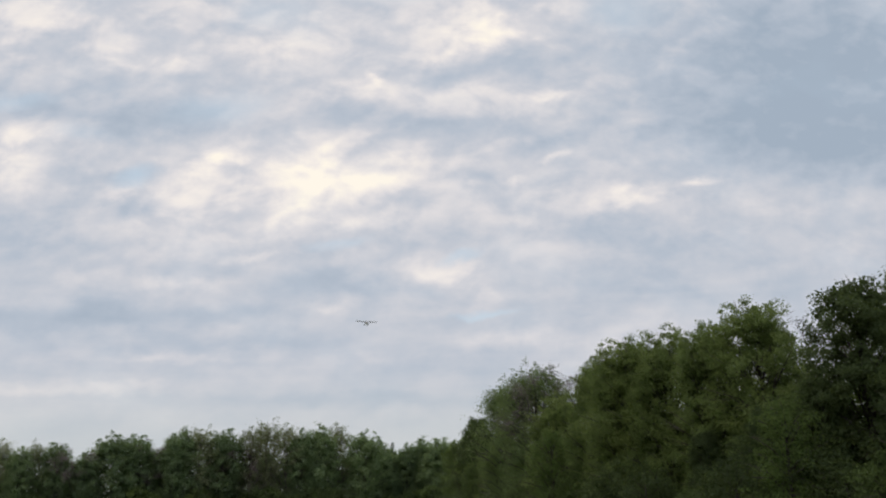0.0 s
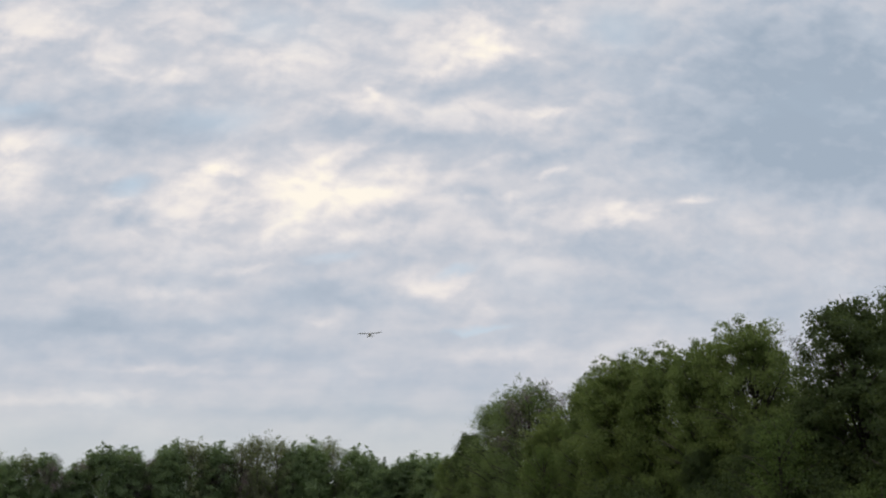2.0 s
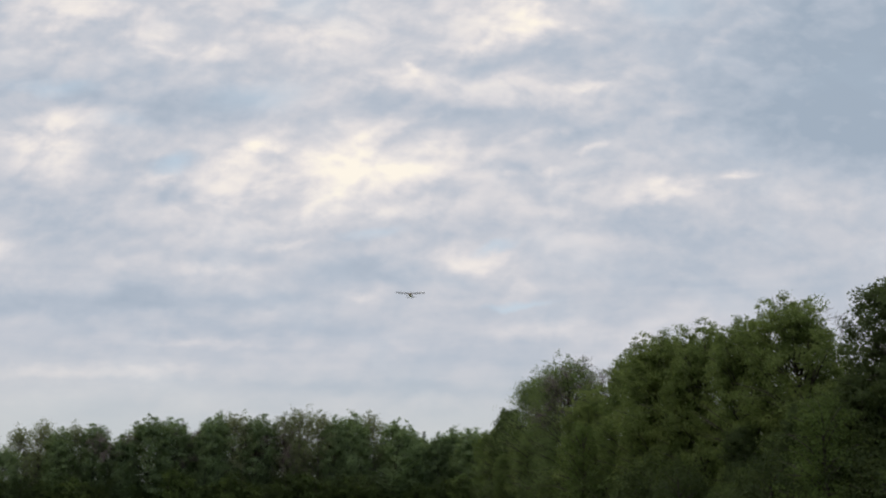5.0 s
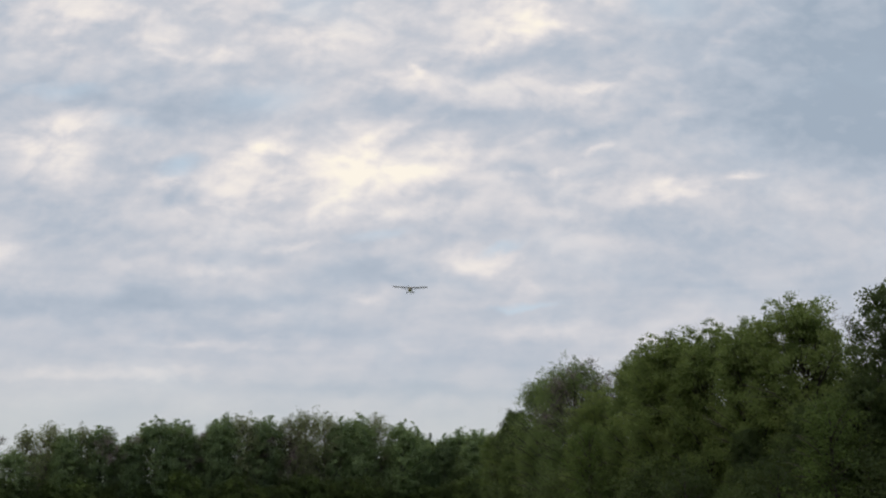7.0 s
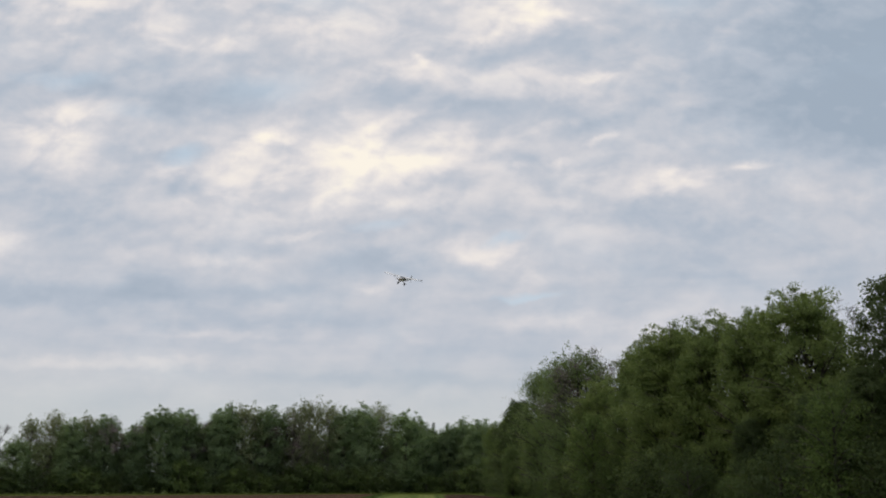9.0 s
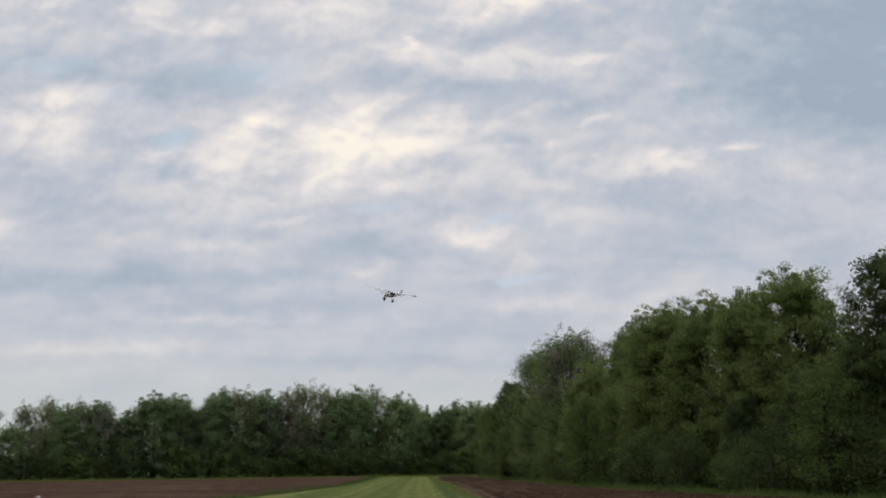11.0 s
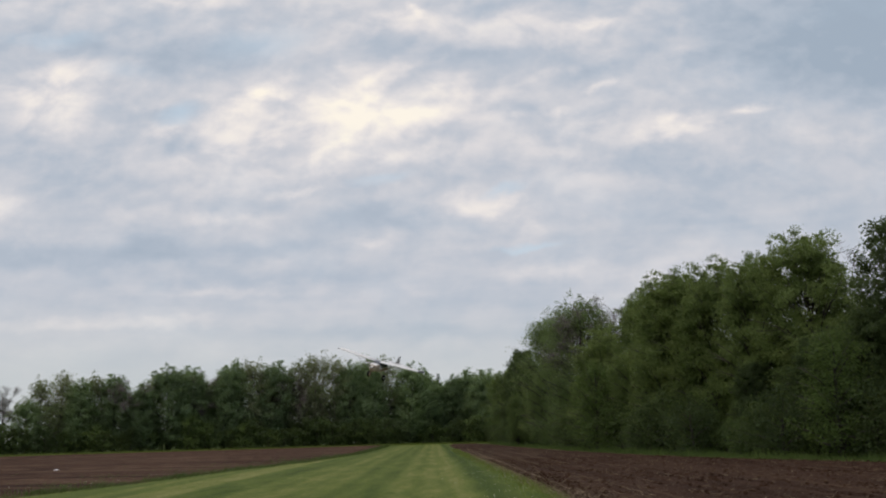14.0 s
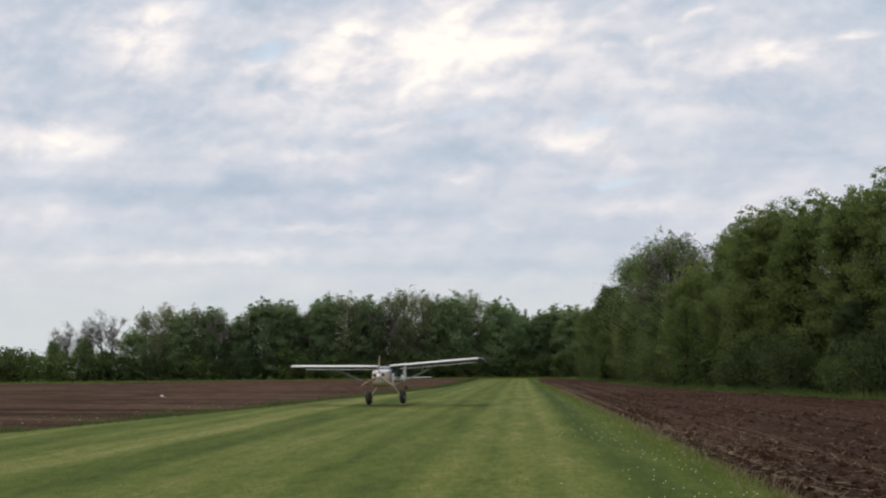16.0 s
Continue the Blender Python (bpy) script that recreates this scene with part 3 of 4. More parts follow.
USED = set()
NEAR = [broadleaf("broadleaf_tree", 11 + i, 14.0, (3.3, 2.8, 3.7)[i], 0.11, 78, 165, 0.074, 1.08, M_LEAF, M_BARK,
                  "tall leafy spring broadleaf tree at the field edge", twigs=2, shoots=24) for i in range(3)]
AIRY = broadleaf("airy_tree", 31, 14.0, 3.3, 0.12, 70, 95, 0.075, 1.35, M_OLIVE, M_BARK, "tall tree with thin pale olive foliage", shoots=26)
DARK = broadleaf("dark_tree", 37, 14.0, 3.2, 0.06, 74, 150, 0.10, 1.15, M_LEAF_DARK, M_BARK, "tall dark green tree at the wood's edge", twigs=2)
MAPLE = broadleaf("young_maple_tree", 41, 6.5, 2.0, 0.10, 34, 60, 0.075, 0.85, M_MAPLE, M_BARK, "young maple with bright yellow-green leaves", shell=1.6, twigs=1)
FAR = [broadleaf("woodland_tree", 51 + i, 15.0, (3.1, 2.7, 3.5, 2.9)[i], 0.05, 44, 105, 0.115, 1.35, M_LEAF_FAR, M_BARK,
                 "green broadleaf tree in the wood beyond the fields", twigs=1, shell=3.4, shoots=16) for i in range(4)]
MID = [broadleaf("broadleaf_tree", 57 + i, 12.0, (3.3, 3.0)[i], 0.06, 34, 70, 0.14, 1.35, M_LEAF, M_BARK,
                 "green tree behind the wood's edge", twigs=1) for i in range(2)]
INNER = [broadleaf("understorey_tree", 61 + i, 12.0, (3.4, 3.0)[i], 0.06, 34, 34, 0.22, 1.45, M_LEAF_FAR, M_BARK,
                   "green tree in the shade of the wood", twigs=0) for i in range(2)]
BUD = [broadleaf("budding_tree", 71 + i, 15.0, (2.8, 3.1)[i], 0.10, 54, 36, 0.115, 1.3, M_LEAF_BUD, M_BARK_PALE,
                 "grey-green budding tree with bare twigs showing", twigs=3, shell=1.6, shoots=18) for i in range(2)]
BARE = bare_tree("bare_tree", 81, 12.0, "almost leafless grey-brown tree with fine twigs")
# second shrub and hedge models take dark leaves to stand in for canopy shade
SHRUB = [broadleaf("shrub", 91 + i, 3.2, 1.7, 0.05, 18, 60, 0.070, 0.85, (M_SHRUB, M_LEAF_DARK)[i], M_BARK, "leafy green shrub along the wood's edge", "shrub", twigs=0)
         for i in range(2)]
HEDGE = [broadleaf("hedge_shrub", 101 + i, 4.0, 2.0, 0.04, 16, 38, 0.115, 1.05, (M_SHRUB, M_LEAF_DARK)[i], M_BARK, "green shrub at the foot of the far wood", "shrub", twigs=0)
         for i in range(2)]
BROAD_PINE = conifer("dark_conifer", 97, 14.0, 3.6, "tall dark green conifer with layered branches", M_LEAF_DARK, 60)
PINE = conifer("conifer", 95, 14.0, 2.0, "small dark pointed conifer among the trees", M_LEAF_DARK)

# far wood: x, y, height, kind (0-3 green, 4-5 budding, 6 bare, 7 conifer)
FAR_WEST = [
    (-101.9, 166, 5.6, 0), (-105.5, 177, 5.6, 1), (-97.3, 168, 5.5, 2), (-80.5, 145, 7.0, 1), (-75.8, 147, 7.6, 0), (-79.6, 150, 10.2, 6),
    (-73.8, 151, 12.2, 6), (-68.4, 150, 9.0, 2), (-67.5, 153, 12.6, 4), (-65.4, 156, 13.8, 5), (-62.0, 156, 12.2, 1), (-60.5, 159, 13.6, 4),
    (-57.3, 160, 13.3, 0), (-55.5, 162, 13.0, 6), (-52.3, 160, 11.6, 3), (-51.6, 165, 13.4, 4), (-48.8, 164, 15.2, 2), (-46.3, 169, 15.0, 0),
]
FAR_MID = [
    (-43.8, 172, 14.6, 6), (-40.1, 170, 14.4, 1), (-38.8, 173, 16.3, 3), (-36.1, 175, 17.0, 4), (-32.3, 177, 16.4, 0), (-30.1, 180, 15.6, 6),
    (-26.8, 179, 17.0, 5), (-24.1, 182, 18.6, 4), (-20.6, 185, 18.0, 5), (-17.3, 185, 16.6, 1), (-14.1, 187, 17.6, 3), (-10.8, 192, 18.5, 5),
    (-4.8, 191, 16.9, 2), (-0.9, 197, 14.8, 0), (1.3, 202, 15.4, 7), (4.6, 199, 14.3, 1), (8.3, 202, 15.8, 3), (11.7, 197, 15.5, 0),
    (15.2, 196, 14.6, 2),
]
# wood beside the field: x, y, height, kind (0-2 green, 3 airy, 4 dark, 5 bare)
EDGE = [
    (12.5, 125, 13.6, 4), (11.2, 117, 7.0, 1), (15.0, 108, 16.3, 3), (15.7, 119, 12.6, 2), (13.9, 113, 8.5, 0), (15.9, 92, 16.0, 3), (18.7, 90, 15.4, 5), (18.2, 76, 13.8, 1), (19.0, 70, 13.6, 0),
    (20.4, 68, 14.2, 2), (21.5, 66, 14.3, 0), (23.0, 61, 14.0, 1), (25.3, 56, 14.6, 2), (30.3, 60, 13.6, 5), (26.6, 47, 13.5, 4),
    (28.7, 45.5, 14.2, 7), (24.6, 38.5, 8.5, 4), (33.0, 50, 15.0, 4), (14.5, 142, 13.5, 0), (15.0, 160, 14.0, 1), (14.5, 178, 14.0, 2), (16.5, 84, 11.5, 0),
    # the first three, low and dark, put the foot's shade into leaf colour
    (24.0, 47, 8.0, 4), (22.6, 52, 7.0, 4), (21.4, 58, 6.0, 4), (36.0, 58, 9.5, 4), (33.0, 63, 9.5, 4), (40.0, 62, 10.5, 4), (14.6, 79, 8.0, 6), (20.9, 45.5, 6.8, 6), (14.5, 96, 6.5, 6),
]
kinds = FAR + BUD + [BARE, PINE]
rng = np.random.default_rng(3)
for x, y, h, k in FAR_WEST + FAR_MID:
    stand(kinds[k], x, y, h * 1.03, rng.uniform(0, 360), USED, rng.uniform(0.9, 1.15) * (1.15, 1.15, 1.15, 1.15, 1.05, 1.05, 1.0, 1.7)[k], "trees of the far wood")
for x, y, h, k in EDGE:
    stand((NEAR + [AIRY, DARK, BARE, MAPLE, BROAD_PINE])[k], x, y, h, rng.uniform(0, 360), USED, rng.uniform(0.95, 1.1), "trees of the near wood")


def fill_rows():
    """The rows of trees behind the wood's edge, and shrubs along it."""
    r = np.random.default_rng(17)
    for i in range(32):                       # far wood, second row
        f = (i + r.random()) / 32
        x, y = -98 + 122 * f, 147 + 66 * f + r.uniform(0, 6)
        stand(INNER[i % 2], x, y, r.uniform(4.5, 6.0) if f < 0.17 else r.uniform(8.5, 10.5) if f < 0.40 else r.uniform(12.0, 14.0), r.uniform(0, 360), USED, 1.25, "trees of the far wood")
    for i in range(26):                       # near wood, second row
        y = 38 + 150 * (i + r.random()) / 26
        x = RIGHT_OUT(min(y, 140)) + 13 + r.uniform(0, 5)
        stand(MID[i % 2], x, y, r.uniform(8.0, 10.5), r.uniform(0, 360), USED, 1.3, "trees of the near wood")
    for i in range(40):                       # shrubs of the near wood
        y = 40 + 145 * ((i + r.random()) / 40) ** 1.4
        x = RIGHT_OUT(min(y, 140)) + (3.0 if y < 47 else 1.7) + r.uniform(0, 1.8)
        # mostly the dark-leaved model, with the shade under the trees in its colour
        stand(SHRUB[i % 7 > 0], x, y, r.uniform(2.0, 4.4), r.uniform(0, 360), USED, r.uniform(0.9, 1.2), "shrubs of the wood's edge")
    for i in range(54):                       # shrubs of the far wood
        f = (i + r.random()) / 54
        x = -110 + 122 * f
        y = float(np.interp(x, [-110, -82, -2, 12], [128, 139, 189, 186])) + r.uniform(0, 3)
        stand(HEDGE[i % 2], x, y, r.uniform(2.8, 6.0), r.uniform(0, 360), USED, r.uniform(1.0, 1.5), "shrubs of the wood's edge")


fill_rows()


# ---- grass, weeds and straw ----
def blades(name, xs, ys, heights, widths, mat, label, category, lean=0.5, seed=1):
    r = np.random.default_rng(seed)
    n = len(xs)
    az = r.uniform(0, 2 * math.pi, n)
    side = np.stack([np.cos(az), np.sin(az), np.zeros(n)], -1) * widths[:, None]
    top = np.stack([r.normal(0, lean, n) * heights, r.normal(0, lean, n) * heights, heights], -1)
    foot = np.stack([xs, ys, np.full(n, 0.005)], -1)
    me = polys_mesh(name, np.stack([foot - side, foot + side, foot + top], 1), mat)
    return tagged(new(name, me), label, category, kind="stuff")


def scatter():
    r = np.random.default_rng(23)
    n = 80000
    y = 8.5 + r.exponential(10.0, n)
    x = -14.0 + 17.0 * r.random(n)
    keep = (x > [LEFT_IN(v) for v in y]) & (x < 2.9)
    x, y = x[keep], y[keep]
    blades("grass_blades", x, y, r.uniform(0.012, 0.034, len(x)), r.uniform(0.003, 0.007, len(x)) * (0.6 + y / 30), M_GRASS_BLADE,
           "short mown grass blades on the airstrip", "grass", 0.7, 2)
    n = 10000
    y = 8 + 95 * r.random(n) ** 1.5
    x = np.array([RIGHT_IN(v) for v in y]) - np.abs(r.normal(0, 0.38, n)) + 0.12
    blades("edge_grass", x, y, r.uniform(0.03, 0.17, n), r.uniform(0.005, 0.011, n) * (0.7 + y / 40), M_GRASS_BLADE,
           "longer unmown grass along the ploughed edge", "grass", 0.8, 3)
    n = 16000
    y = 20 + 150 * r.random(n) ** 1.3
    tuft = np.sin(y * 1.7) + np.sin(y * 0.63 + 1.0) + np.sin(y * 4.1)
    x = np.array([LEFT_IN(v) for v in y]) + r.normal(-0.15, 0.30, n) - r.exponential(0.22, n) * (tuft > 0.2)
    blades("edge_weeds", x, y, r.uniform(0.03, 0.15, n) * (0.9 + 0.6 * tuft.clip(-1.2, 3)), r.uniform(0.008, 0.018, n) * (0.5 + y / 60), M_SHRUB,
           "patchy green weeds along the airstrip's field edge", "weeds", 0.5, 4)
    n = 5000
    y = 18 + 75 * r.random(n) ** 1.4
    x = np.array([LEFT_IN(v) for v in y]) - r.exponential(2.6, n)
    bed = np.sin(x * 1.1 + 2 * np.sin(y * 0.3)) + np.sin(y * 0.9 + x * 0.4) + r.normal(0, 0.5, n) > 0.35
    x, y = x[bed], y[bed]
    blades("field_weeds", x, y, r.uniform(0.05, 0.17, len(x)), r.uniform(0.008, 0.020, len(x)) * (0.6 + y / 60), M_SHRUB,
           "sparse low weeds sprouting from the ploughed soil", "weeds", 0.6, 9)
    n = 14000
    y = 34 + 120 * r.random(n) ** 1.4
    x = np.array([RIGHT_OUT(v) for v in y]) + r.uniform(-0.5, 3.2, n)
    clump = 0.75 + 0.55 * np.sin(y * 0.9) * np.sin(y * 0.37 + x) + 0.35 * np.sin(x * 2.3 + y * 0.5)
    blades("verge_grass", x, y, r.uniform(0.12, 0.50, n) * clump.clip(0.2, 1.6), r.uniform(0.012, 0.026, n) * (0.6 + y / 70), M_VERGE,
           "tall rough grass between ploughed soil and wood", "grass", 0.35, 6)
    n = 14000
    x = r.uniform(-108, 12, n)
    y = np.interp(x, [-150, -104, -77, -56, -36, -14, 3, 12], [40, 92, 121, 137, 150, 168, 177, 172]) + r.uniform(-0.5, 8.0, n)
    blades("meadow_grass", x, y, r.uniform(0.12, 0.40, n), r.uniform(0.05, 0.10, n), M_GRASS_BLADE,
           "pale tall grass along the far wood", "grass", 0.35, 7)
    n = 2200
    y = 8 + 60 * r.random(n) ** 1.3
    x = np.array([RIGHT_IN(v) for v in y]) - np.abs(r.normal(0, 0.22, n)) + 0.15
    blades("dry_stems", x, y, r.uniform(0.06, 0.30, n), r.uniform(0.003, 0.007, n) * (0.8 + y / 40), M_STRAW,
           "dry straw-coloured grass stems at the soil's edge", "grass", 0.5, 8)
    # seed heads and small flowers
    n = 260
    y = 9 + 45 * r.random(n) ** 1.4
    x = 2.9 - np.abs(r.normal(0, 1.0, n))
    z = r.uniform(0.06, 0.26, n)
    y = np.concatenate([y, 22 + 22 * r.random(70)])
    x = np.concatenate([x, [LEFT_IN(v) for v in y[-70:]] - np.abs(r.normal(0, 0.4, 70))])
    z = np.concatenate([z, r.uniform(0.15, 0.35, 70)])
    c = np.stack([x, y, z], -1)
    d = np.array([[1, 0, 0], [0, 0, 1], [-1, 0, 0], [0, 0, -1]]) * 0.011
    e2 = np.array([[0, 1, 0], [0, 0, 1], [0, -1, 0], [0, 0, -1]]) * 0.011
    heads = np.concatenate([c[:, None] + d[None], c[:, None] + e2[None]])
    m, nn = material("seed_head")
    g = nn.tree.nodes.new("ShaderNodeNewGeometry")
    finish(nn, nn.add("ShaderNodeBsdfPrincipled", 0, Roughness=0.9,
                      Base_Color=nn.ramp(g.outputs["Random Per Island"], [(0.0, (0.62, 0.60, 0.50)), (0.7, (0.70, 0.68, 0.58)), (1.0, (0.65, 0.55, 0.10))])))
    tagged(new("seed_heads", polys_mesh("seed_heads", heads, m)), "pale dandelion seed heads in the edge grass", "flowers", kind="stuff")
    # maize straw
    n = 30000
    y = 8 + 95 * r.random(n) ** 1.6
    lo, hi = np.array([RIGHT_IN(v) for v in y]), np.array([RIGHT_OUT(v) for v in y])
    band = np.where(r.random(n) < 0.20, np.abs(r.normal(0.04, 0.06, n)), r.random(n) ** 1.1)
    x = lo + 0.2 + (hi - lo) * band
    x = x + 0.25 * np.sin(x * 2 * math.pi / 1.52)
    az = r.uniform(0, 2 * math.pi, n)
    ln, w = 0.012 + r.exponential(0.028, n), r.uniform(0.0015, 0.0040, n)
    z = 0.05 + r.uniform(0.0, 0.05, n)
    long = r.random(n) < 0.020
    ln = np.where(long, r.uniform(0.08, 0.20, n), ln)
    y = np.where(long, 9 + 16 * r.random(n), y)
    x = np.where(long, 3.2 + np.abs(r.normal(0, 1.3, n)), x)
    w = np.where(long, 0.0025, w)
    t = np.stack([np.cos(az), np.sin(az), r.normal(0, 0.25, n)], -1) * ln[:, None]
    s = np.stack([-np.sin(az), np.cos(az), r.normal(0, 0.6, n)], -1) * w[:, None]
    c = np.stack([x, y, z], -1)
    quads = np.stack([c - t - s, c + t - s, c + t + s, c - t + s], 1)
    tagged(new("maize_straw", polys_mesh("maize_straw", quads, M_STRAW)), "pale broken maize straw on dark soil", "straw", kind="stuff")


scatter()


def clods():
    """Broken lumps of earth on the near part of the ploughed field."""
    r = np.random.default_rng(29)
    n = 30000
    y = 8 + 50 * r.random(n) ** 1.5
    lo, hi = np.array([RIGHT_IN(v) for v in y]), np.array([RIGHT_OUT(v) for v in y])
    x = lo + 0.1 + (hi - lo) * r.random(n) ** 1.2
    size = (0.010 + r.exponential(0.014, n)).clip(0.01, 0.07)
    six = np.array([[1, 0, 0], [0, 1, 0], [-1, 0, 0], [0, -1, 0], [0, 0, 0.8], [0, 0, -0.8]])
    pts = six[None] * size[:, None, None] * r.uniform(0.6, 1.4, (n, 6, 1)) + r.normal(0, 0.2, (n, 6, 3)) * size[:, None, None]
    pts += np.stack([x, y, 0.045 + size * 0.4], -1)[:, None]
    tri = np.array([[0, 1, 4], [1, 2, 4], [2, 3, 4], [3, 0, 4], [1, 0, 5], [2, 1, 5], [3, 2, 5], [0, 3, 5]])
    me = mesh_of("soil_clods", pts.reshape(-1, 3).tolist(), (tri[None] + 6 * np.arange(n)[:, None, None]).reshape(-1, 3).tolist(), M_SOIL)
    tagged(new("soil_clods", me), "loose dark earth clods on the ploughed field", "soil", kind="stuff")


clods()


def field_marker():
    """A small white cone-shaped marker on the field."""
    lines = [[((0, 0, 0.01), 0.19), ((0, 0, 0.03), 0.18), ((0, 0, 0.04), 0.10), ((0, 0, 0.075), 0.05), ((0, 0, 0.08), 0.02)]]
    ob = tagged(new("field_marker", tubes("field_marker", lines, M_WHITE, 14)), "small white marker on the ploughed soil", "marker")
    ob.location = (-23.0, 54.9, 0.05)


field_marker()


# ---- aeroplane: nose towards -y, main wheels touch z = 0 at y = 0 ----
def airfoil(x, lead, chord, z, thick):
    prof = [(1.0, 0.0), (0.7, 0.45), (0.35, 0.62), (0.12, 0.48), (0.02, 0.18), (0.0, 0.0), (0.03, -0.20), (0.15, -0.34), (0.45, -0.32), (0.8, -0.14)]
    return [Vector((x, lead + chord * c, z + thick * t)) for c, t in prof]


def hoop(y, half, low, high, power=0.62, count=16):
    pts = []
    for k in range(count):
        c = 2 * math.pi * k / count
        cx, cz = math.cos(c), math.sin(c)
        pts.append(Vector((half * math.copysign(abs(cx) ** power, cx), y, (low + high) / 2 + (high - low) / 2 * math.copysign(abs(cz) ** power, cz))))
    return pts


def aeroplane():
    plane = tagged(new("aeroplane"), "small white high-wing taildragger aeroplane with black wing tips", "aeroplane")
    body = part("fuselage", loft("fuselage", [hoop(-0.52, 0.44, 0.82, 1.56), hoop(-0.1, 0.52, 0.78, 1.56), hoop(0.1, 0.53, 0.78, 1.68), hoop(0.85, 0.50, 0.80, 1.68),
                hoop(1.5, 0.38, 0.88, 1.54), hoop(2.6, 0.22, 0.98, 1.42), hoop(3.6, 0.11, 1.06, 1.30), hoop(4.25, 0.04, 1.10, 1.24)], M_WHITE), plane)
    cowl = part("cowling", loft("cowling", [hoop(-1.20, 0.19, 1.06, 1.40, 0.8), hoop(-1.14, 0.31, 0.95, 1.46, 0.75), hoop(-0.95, 0.385, 0.86, 1.52, 0.68),
                hoop(-0.515, 0.445, 0.815, 1.565)], M_NOSE), plane, "cream engine cowling with two air intakes")
    part("cowl_band", loft("cowl_band", [hoop(-1.08, 0.345, 1.39, 1.50, 0.8), hoop(-0.52, 0.435, 1.38, 1.575, 0.7)], M_WHITE), cowl)
    part("lower_cowl", loft("lower_cowl", [hoop(-1.17, 0.23, 0.97, 1.20, 0.8), hoop(-0.95, 0.365, 0.835, 1.18, 0.7), hoop(-0.50, 0.42, 0.79, 1.12, 0.7)], M_CREAM), cowl)
    for s in (-1, 1):
        part("air_intake", tubes("air_intake", [[((s * 0.20, -1.205, 1.32), 0.075), ((s * 0.20, -1.05, 1.32), 0.07)]], M_BLACK, 12), cowl)
        part("side_stripe", loft("side_stripe", [[Vector((s * 0.535, y, z)) for y, z in ((-0.4, 0.98), (1.3, 1.02), (1.3, 1.10), (-0.4, 1.06))],
                                                 [Vector((s * 0.515, y, z)) for y, z in ((-0.4, 0.98), (1.3, 1.02), (1.3, 1.10), (-0.4, 1.06))]], M_RED, False), body)
        part("side_window", loft("side_window", [[Vector((s * 0.545, y, z)) for y, z in ((-0.30, 1.24), (0.85, 1.24), (0.95, 1.58), (0.0, 1.62))],
                                                 [Vector((s * 0.47, y, z)) for y, z in ((-0.30, 1.24), (0.85, 1.24), (0.95, 1.58), (0.0, 1.62))]], M_GLASS, False), body, "dark cabin side window")
    part("windshield", loft("windshield", [hoop(-0.56, 0.43, 1.30, 1.575, 0.55), hoop(-0.30, 0.47, 1.30, 1.65, 0.55), hoop(0.02, 0.50, 1.30, 1.74, 0.55), hoop(0.2, 0.50, 1.3, 1.74, 0.55)], M_GLASS), body,
         "grey tinted windshield")
    for s in (-1, 1):
        def at(f):
            return s * (0.30 + 4.10 * f), 1.71 + 0.17 * f
        wing = part("wing", loft("wing", [airfoil(at(f)[0], -0.42, 1.20, at(f)[1], 0.13) for f in (0, 0.25, 0.5, 0.75, 1.0)], M_WHITE), plane)
        part("wing_tip", loft("wing_tip", [airfoil(at(1.0)[0] + s * d, -0.42 + q, 1.20 - 1.3 * q, at(1.0)[1] - drop, 0.12 * (1 - 1.4 * q))
                                           for d, q, drop in ((0.0, 0.0, 0.0), (0.10, 0.04, 0.02), (0.20, 0.18, 0.06), (0.25, 0.40, 0.10))], M_BLACK), wing, "drooped black wing tip")
        part("flaperon", loft("flaperon", [airfoil(at(f)[0], 0.80, 0.34, at(f)[1] - 0.12, 0.05) for f in (0.06, 0.5, 0.93)], M_GREY), wing, "grey flaperon hung below the wing")
        # added thin panel, coloured dark for the shade on the wing's underside
        under = []
        for f in (0.0, 0.5, 1.0):
            x, z = at(f)
            under.append([Vector((x, -0.42 + 1.20 * c, z + 0.13 * t - d)) for c, t, d in ((0.03, -0.20, 0.003), (0.15, -0.34, 0.003), (0.45, -0.32, 0.003), (0.8, -0.14, 0.003), (0.98, -0.02, 0.003),
                                                                                        (0.98, -0.02, 0.007), (0.8, -0.14, 0.007), (0.45, -0.32, 0.007), (0.15, -0.34, 0.007), (0.03, -0.20, 0.007))])
        part("underside", loft("underside", under, M_UNDER), wing, "dark grey panel under the wing, its shade in the colour")
        x1, z1 = at(0.56)
        for y1, y0, r in ((-0.25, -0.05, 0.019), (0.50, 0.10, 0.015)):
            part("wing_strut", tubes("wing_strut", [[((s * 0.50, y0, 0.84), r), ((x1, y1, z1 - 0.03), r)]], M_STRUT, 8), plane)
        part("jury_strut", tubes("jury_strut", [[((s * 1.75, 0.0, 1.42), 0.012), ((s * 1.75, 0.1, 1.72), 0.012)]], M_ALU, 6), plane)
        part("gear_leg", tubes("gear_leg", [[((s * 0.34, 0.02, 0.86), 0.042), ((s * 0.58, 0.0, 0.55), 0.032), ((s * 0.74, 0.0, 0.32), 0.028)]], M_CREAM, 8), plane)
        wheel = part("wheel", tubes("hub", [[((s * 0.72, 0, 0.31), 0.09), ((s * 0.88, 0, 0.31), 0.09)]], M_ALU, 16), plane)
        ring = []
        for k in range(20):
            c = 2 * math.pi * k / 20
            ring.append([Vector((s * 0.80 + 0.115 * math.cos(q), math.cos(c) * (0.205 + 0.105 * math.sin(q)), 0.31 + math.sin(c) * (0.205 + 0.105 * math.sin(q))))
                         for q in [2 * math.pi * j / 10 for j in range(10)]])
        verts = [v for r in ring for v in r]
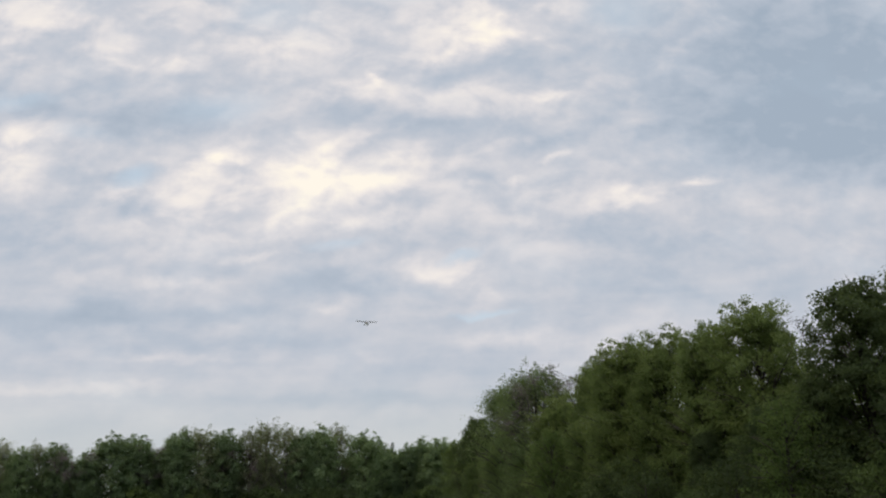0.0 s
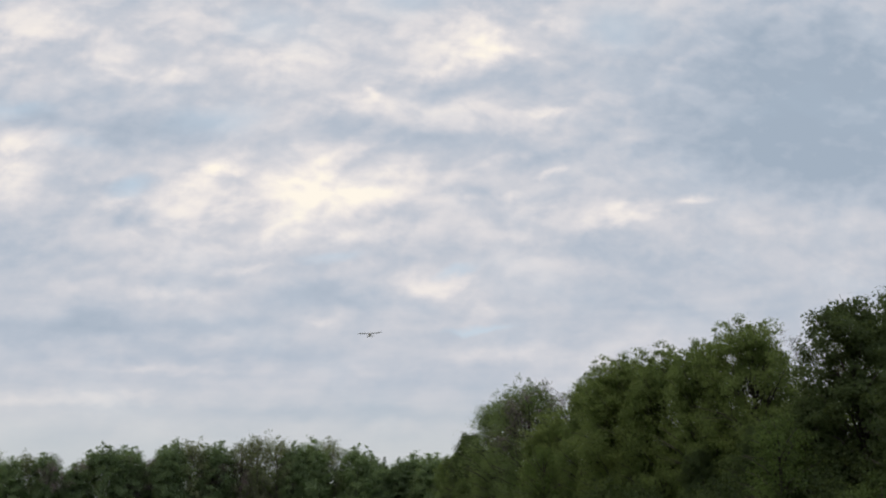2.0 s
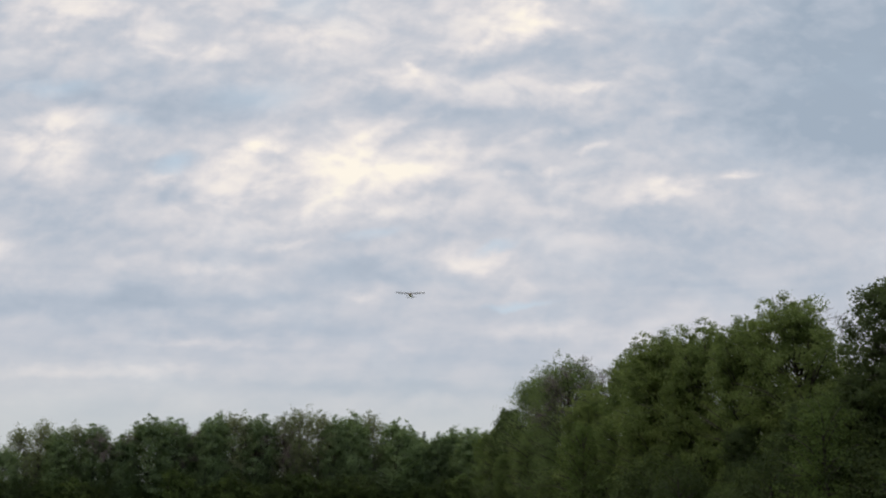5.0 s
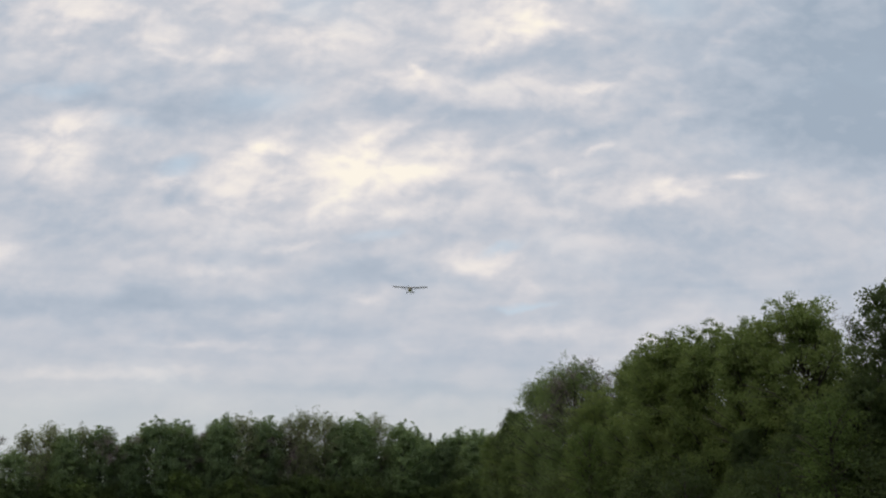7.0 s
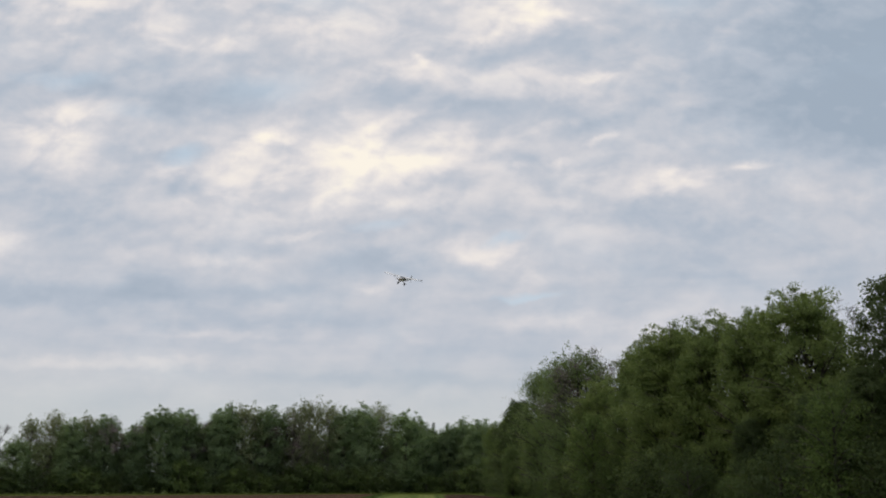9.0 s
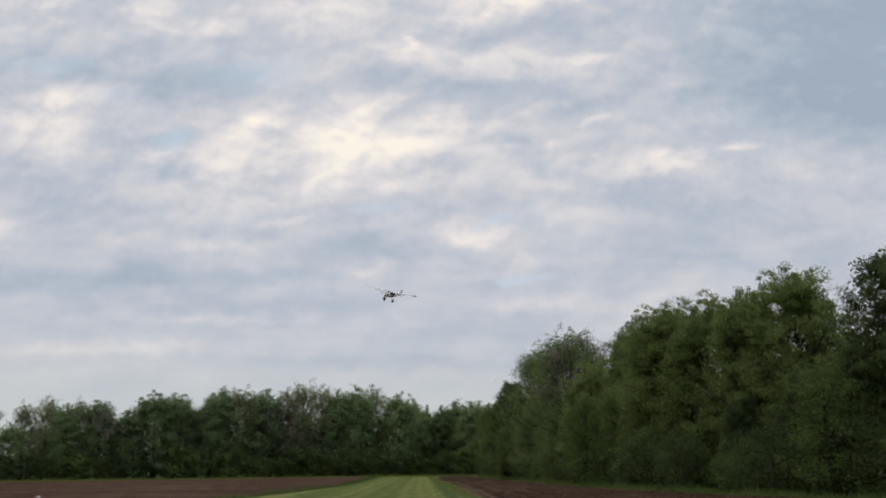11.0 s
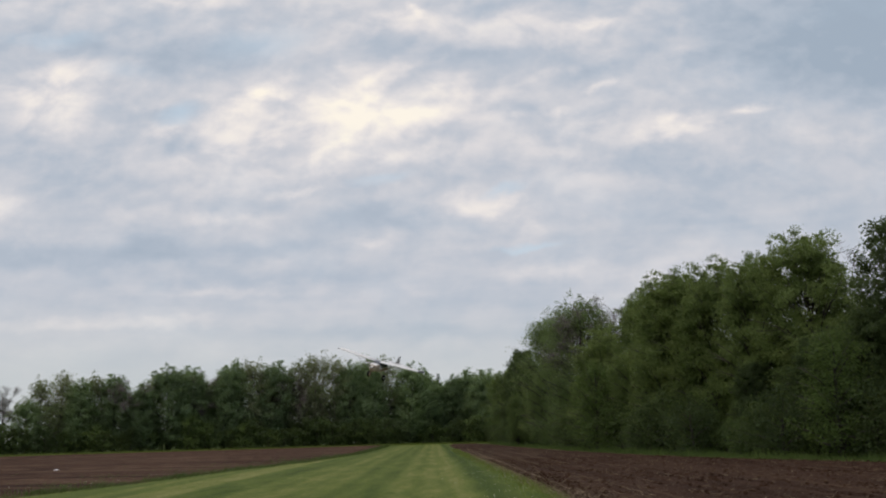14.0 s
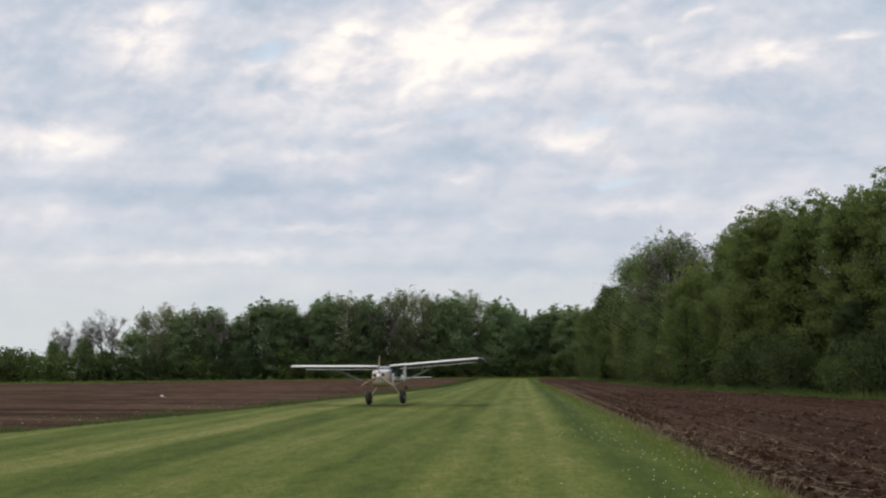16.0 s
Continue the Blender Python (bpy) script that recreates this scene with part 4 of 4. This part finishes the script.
        faces = [(k * 10 + j, k * 10 + (j + 1) % 10, ((k + 1) % 20) * 10 + (j + 1) % 10, ((k + 1) % 20) * 10 + j) for k in range(20) for j in range(10)]
        part("tyre", mesh_of("tyre", verts, faces, M_RUBBER, True), wheel, "fat black tundra tyre")
        part("stabiliser", loft("stabiliser", [airfoil(s * q, 3.55 + lead, 0.85 - lead, 1.22, 0.04) for q, lead in ((0.03, 0.0), (0.8, 0.12), (1.25, 0.28), (1.35, 0.5))], M_WHITE), plane)
    fin = part("fin", loft("fin", [[Vector((v.z - 1.0, v.y, z)) for v in airfoil(0, 3.55 + lead, 0.95 - lead, 1.0, 0.045)] for z, lead in ((1.15, 0.0), (1.5, 0.22), (1.80, 0.42), (1.92, 0.62))], M_GREY), plane, "grey tail fin and rudder")
    part("tail_spring", tubes("tail_spring", [[((0, 3.9, 1.08), 0.025), ((0, 4.3, 0.80), 0.02)]], M_ALU, 6), plane)
    part("tail_wheel", tubes("tail_wheel", [[((-0.04, 4.32, 0.74), 0.10), ((0.04, 4.32, 0.74), 0.10)]], M_RUBBER, 14), plane)
    prop = part("propeller", tubes("spinner", [[((0, 0.06, 0), 0.13), ((0, -0.02, 0), 0.12), ((0, -0.12, 0), 0.085), ((0, -0.19, 0), 0.03)]], M_WHITE, 14), plane, "three-bladed wooden propeller")
    for k in range(3):
        turn = Matrix.Rotation(radians(120 * k), 4, "Y")
        rings = []
        for rad, wide, twist in ((0.06, 0.05, 60), (0.25, 0.10, 42), (0.55, 0.10, 24), (0.80, 0.08, 16), (0.90, 0.04, 14)):
            ca, sa = math.cos(radians(twist)), math.sin(radians(twist))
            rings.append([turn @ Vector((u * wide * 0.5 * ca - v * 0.012 * sa, -(u * wide * 0.5 * sa + v * 0.012 * ca), rad)) for u, v in ((-1, 0), (0, 1), (1, 0), (0, -1))])
        part("blade", loft("blade", rings, M_WOOD), prop)
    prop.location = (0, -1.24, 1.26)
    return plane, prop


AEROPLANE, PROPELLER = aeroplane()


def motions():
    """The landing: seconds, place of the main wheels, nose down, bank, heading."""
    walk(AEROPLANE, [
        (0.0, pose(-8.39, 367.4, 76.22, 2, 4.2, -2.9)), (0.5, pose(-7.08, 357.2, 74.5, 2, 1.5, -3)), (1.0, pose(-6.04, 347.0, 72.7, 2, 0, -3)),
        (1.5, pose(-4.53, 336.8, 70.40, 2, 3.0, -3.7)), (2.0, pose(-3.66, 326.6, 68.49, 2, -2.7, -3.7)), (2.5, pose(-3.08, 316.4, 67.7, 2, 0, -5)),
        (3.0, pose(-2.73, 306.2, 66.3, 2, 1, -7)), (3.5, pose(-2.21, 296.0, 64.92, 2, 4.9, -8.0)), (4.0, pose(-2.60, 285.8, 64.0, 2, 5, -11)),
        (6.5, pose(-3.18, 234.8, 54.62, 1, -3.5, 0.9)), (7.0, pose(-4.03, 224.6, 53.27, 2, 1.1, -1.8)), (7.5, pose(-4.80, 214.4, 51.78, 5, 9.7, -12.3)),
        (8.0, pose(-5.36, 204.2, 49.52, 8, 15.8, -18.2)), (8.5, pose(-5.77, 194.0, 46.86, 12, 20.3, -22.6)), (9.0, pose(-5.96, 183.8, 43.64, 13, 17.4, -23.1)),
        (9.5, pose(-6.24, 173.6, 39.95, 13, 22.0, -26.4)), (12.0, pose(-4.57, 121.5, 20.69, 11, 13.1, -22.1)), (12.5, pose(-4.36, 112.6, 17.18, 10, 13.6, -23.7)),
        (13.0, pose(-4.42, 103.2, 13.77, 9, 13.1, -24.6)), (13.5, pose(-4.89, 93.6, 10.36, 8, 15.6, -22.1)), (14.0, pose(-5.44, 84.0, 7.07, 8, 17.5, -22.9)),
        (14.5, pose(-5.70, 73.4, 3.84, 3, 11.0, -14.4)), (15.0, pose(-5.98, 62.6, 1.69, 1, 4.0, -5.3)), (15.5, pose(-6.02, 51.4, 0.45, -3, -0.0, -3.5)),
        (16.0, pose(-6.16, 40.0, 0.09, -1, -2.0, -5.1)),
    ])
    hub = (0, -1.24, 1.26)
    walk(PROPELLER, [(i / 30, pose(*hub, 0, (i - 480) * 77.0 + 4, 0)) for i in range(481)])


motions()
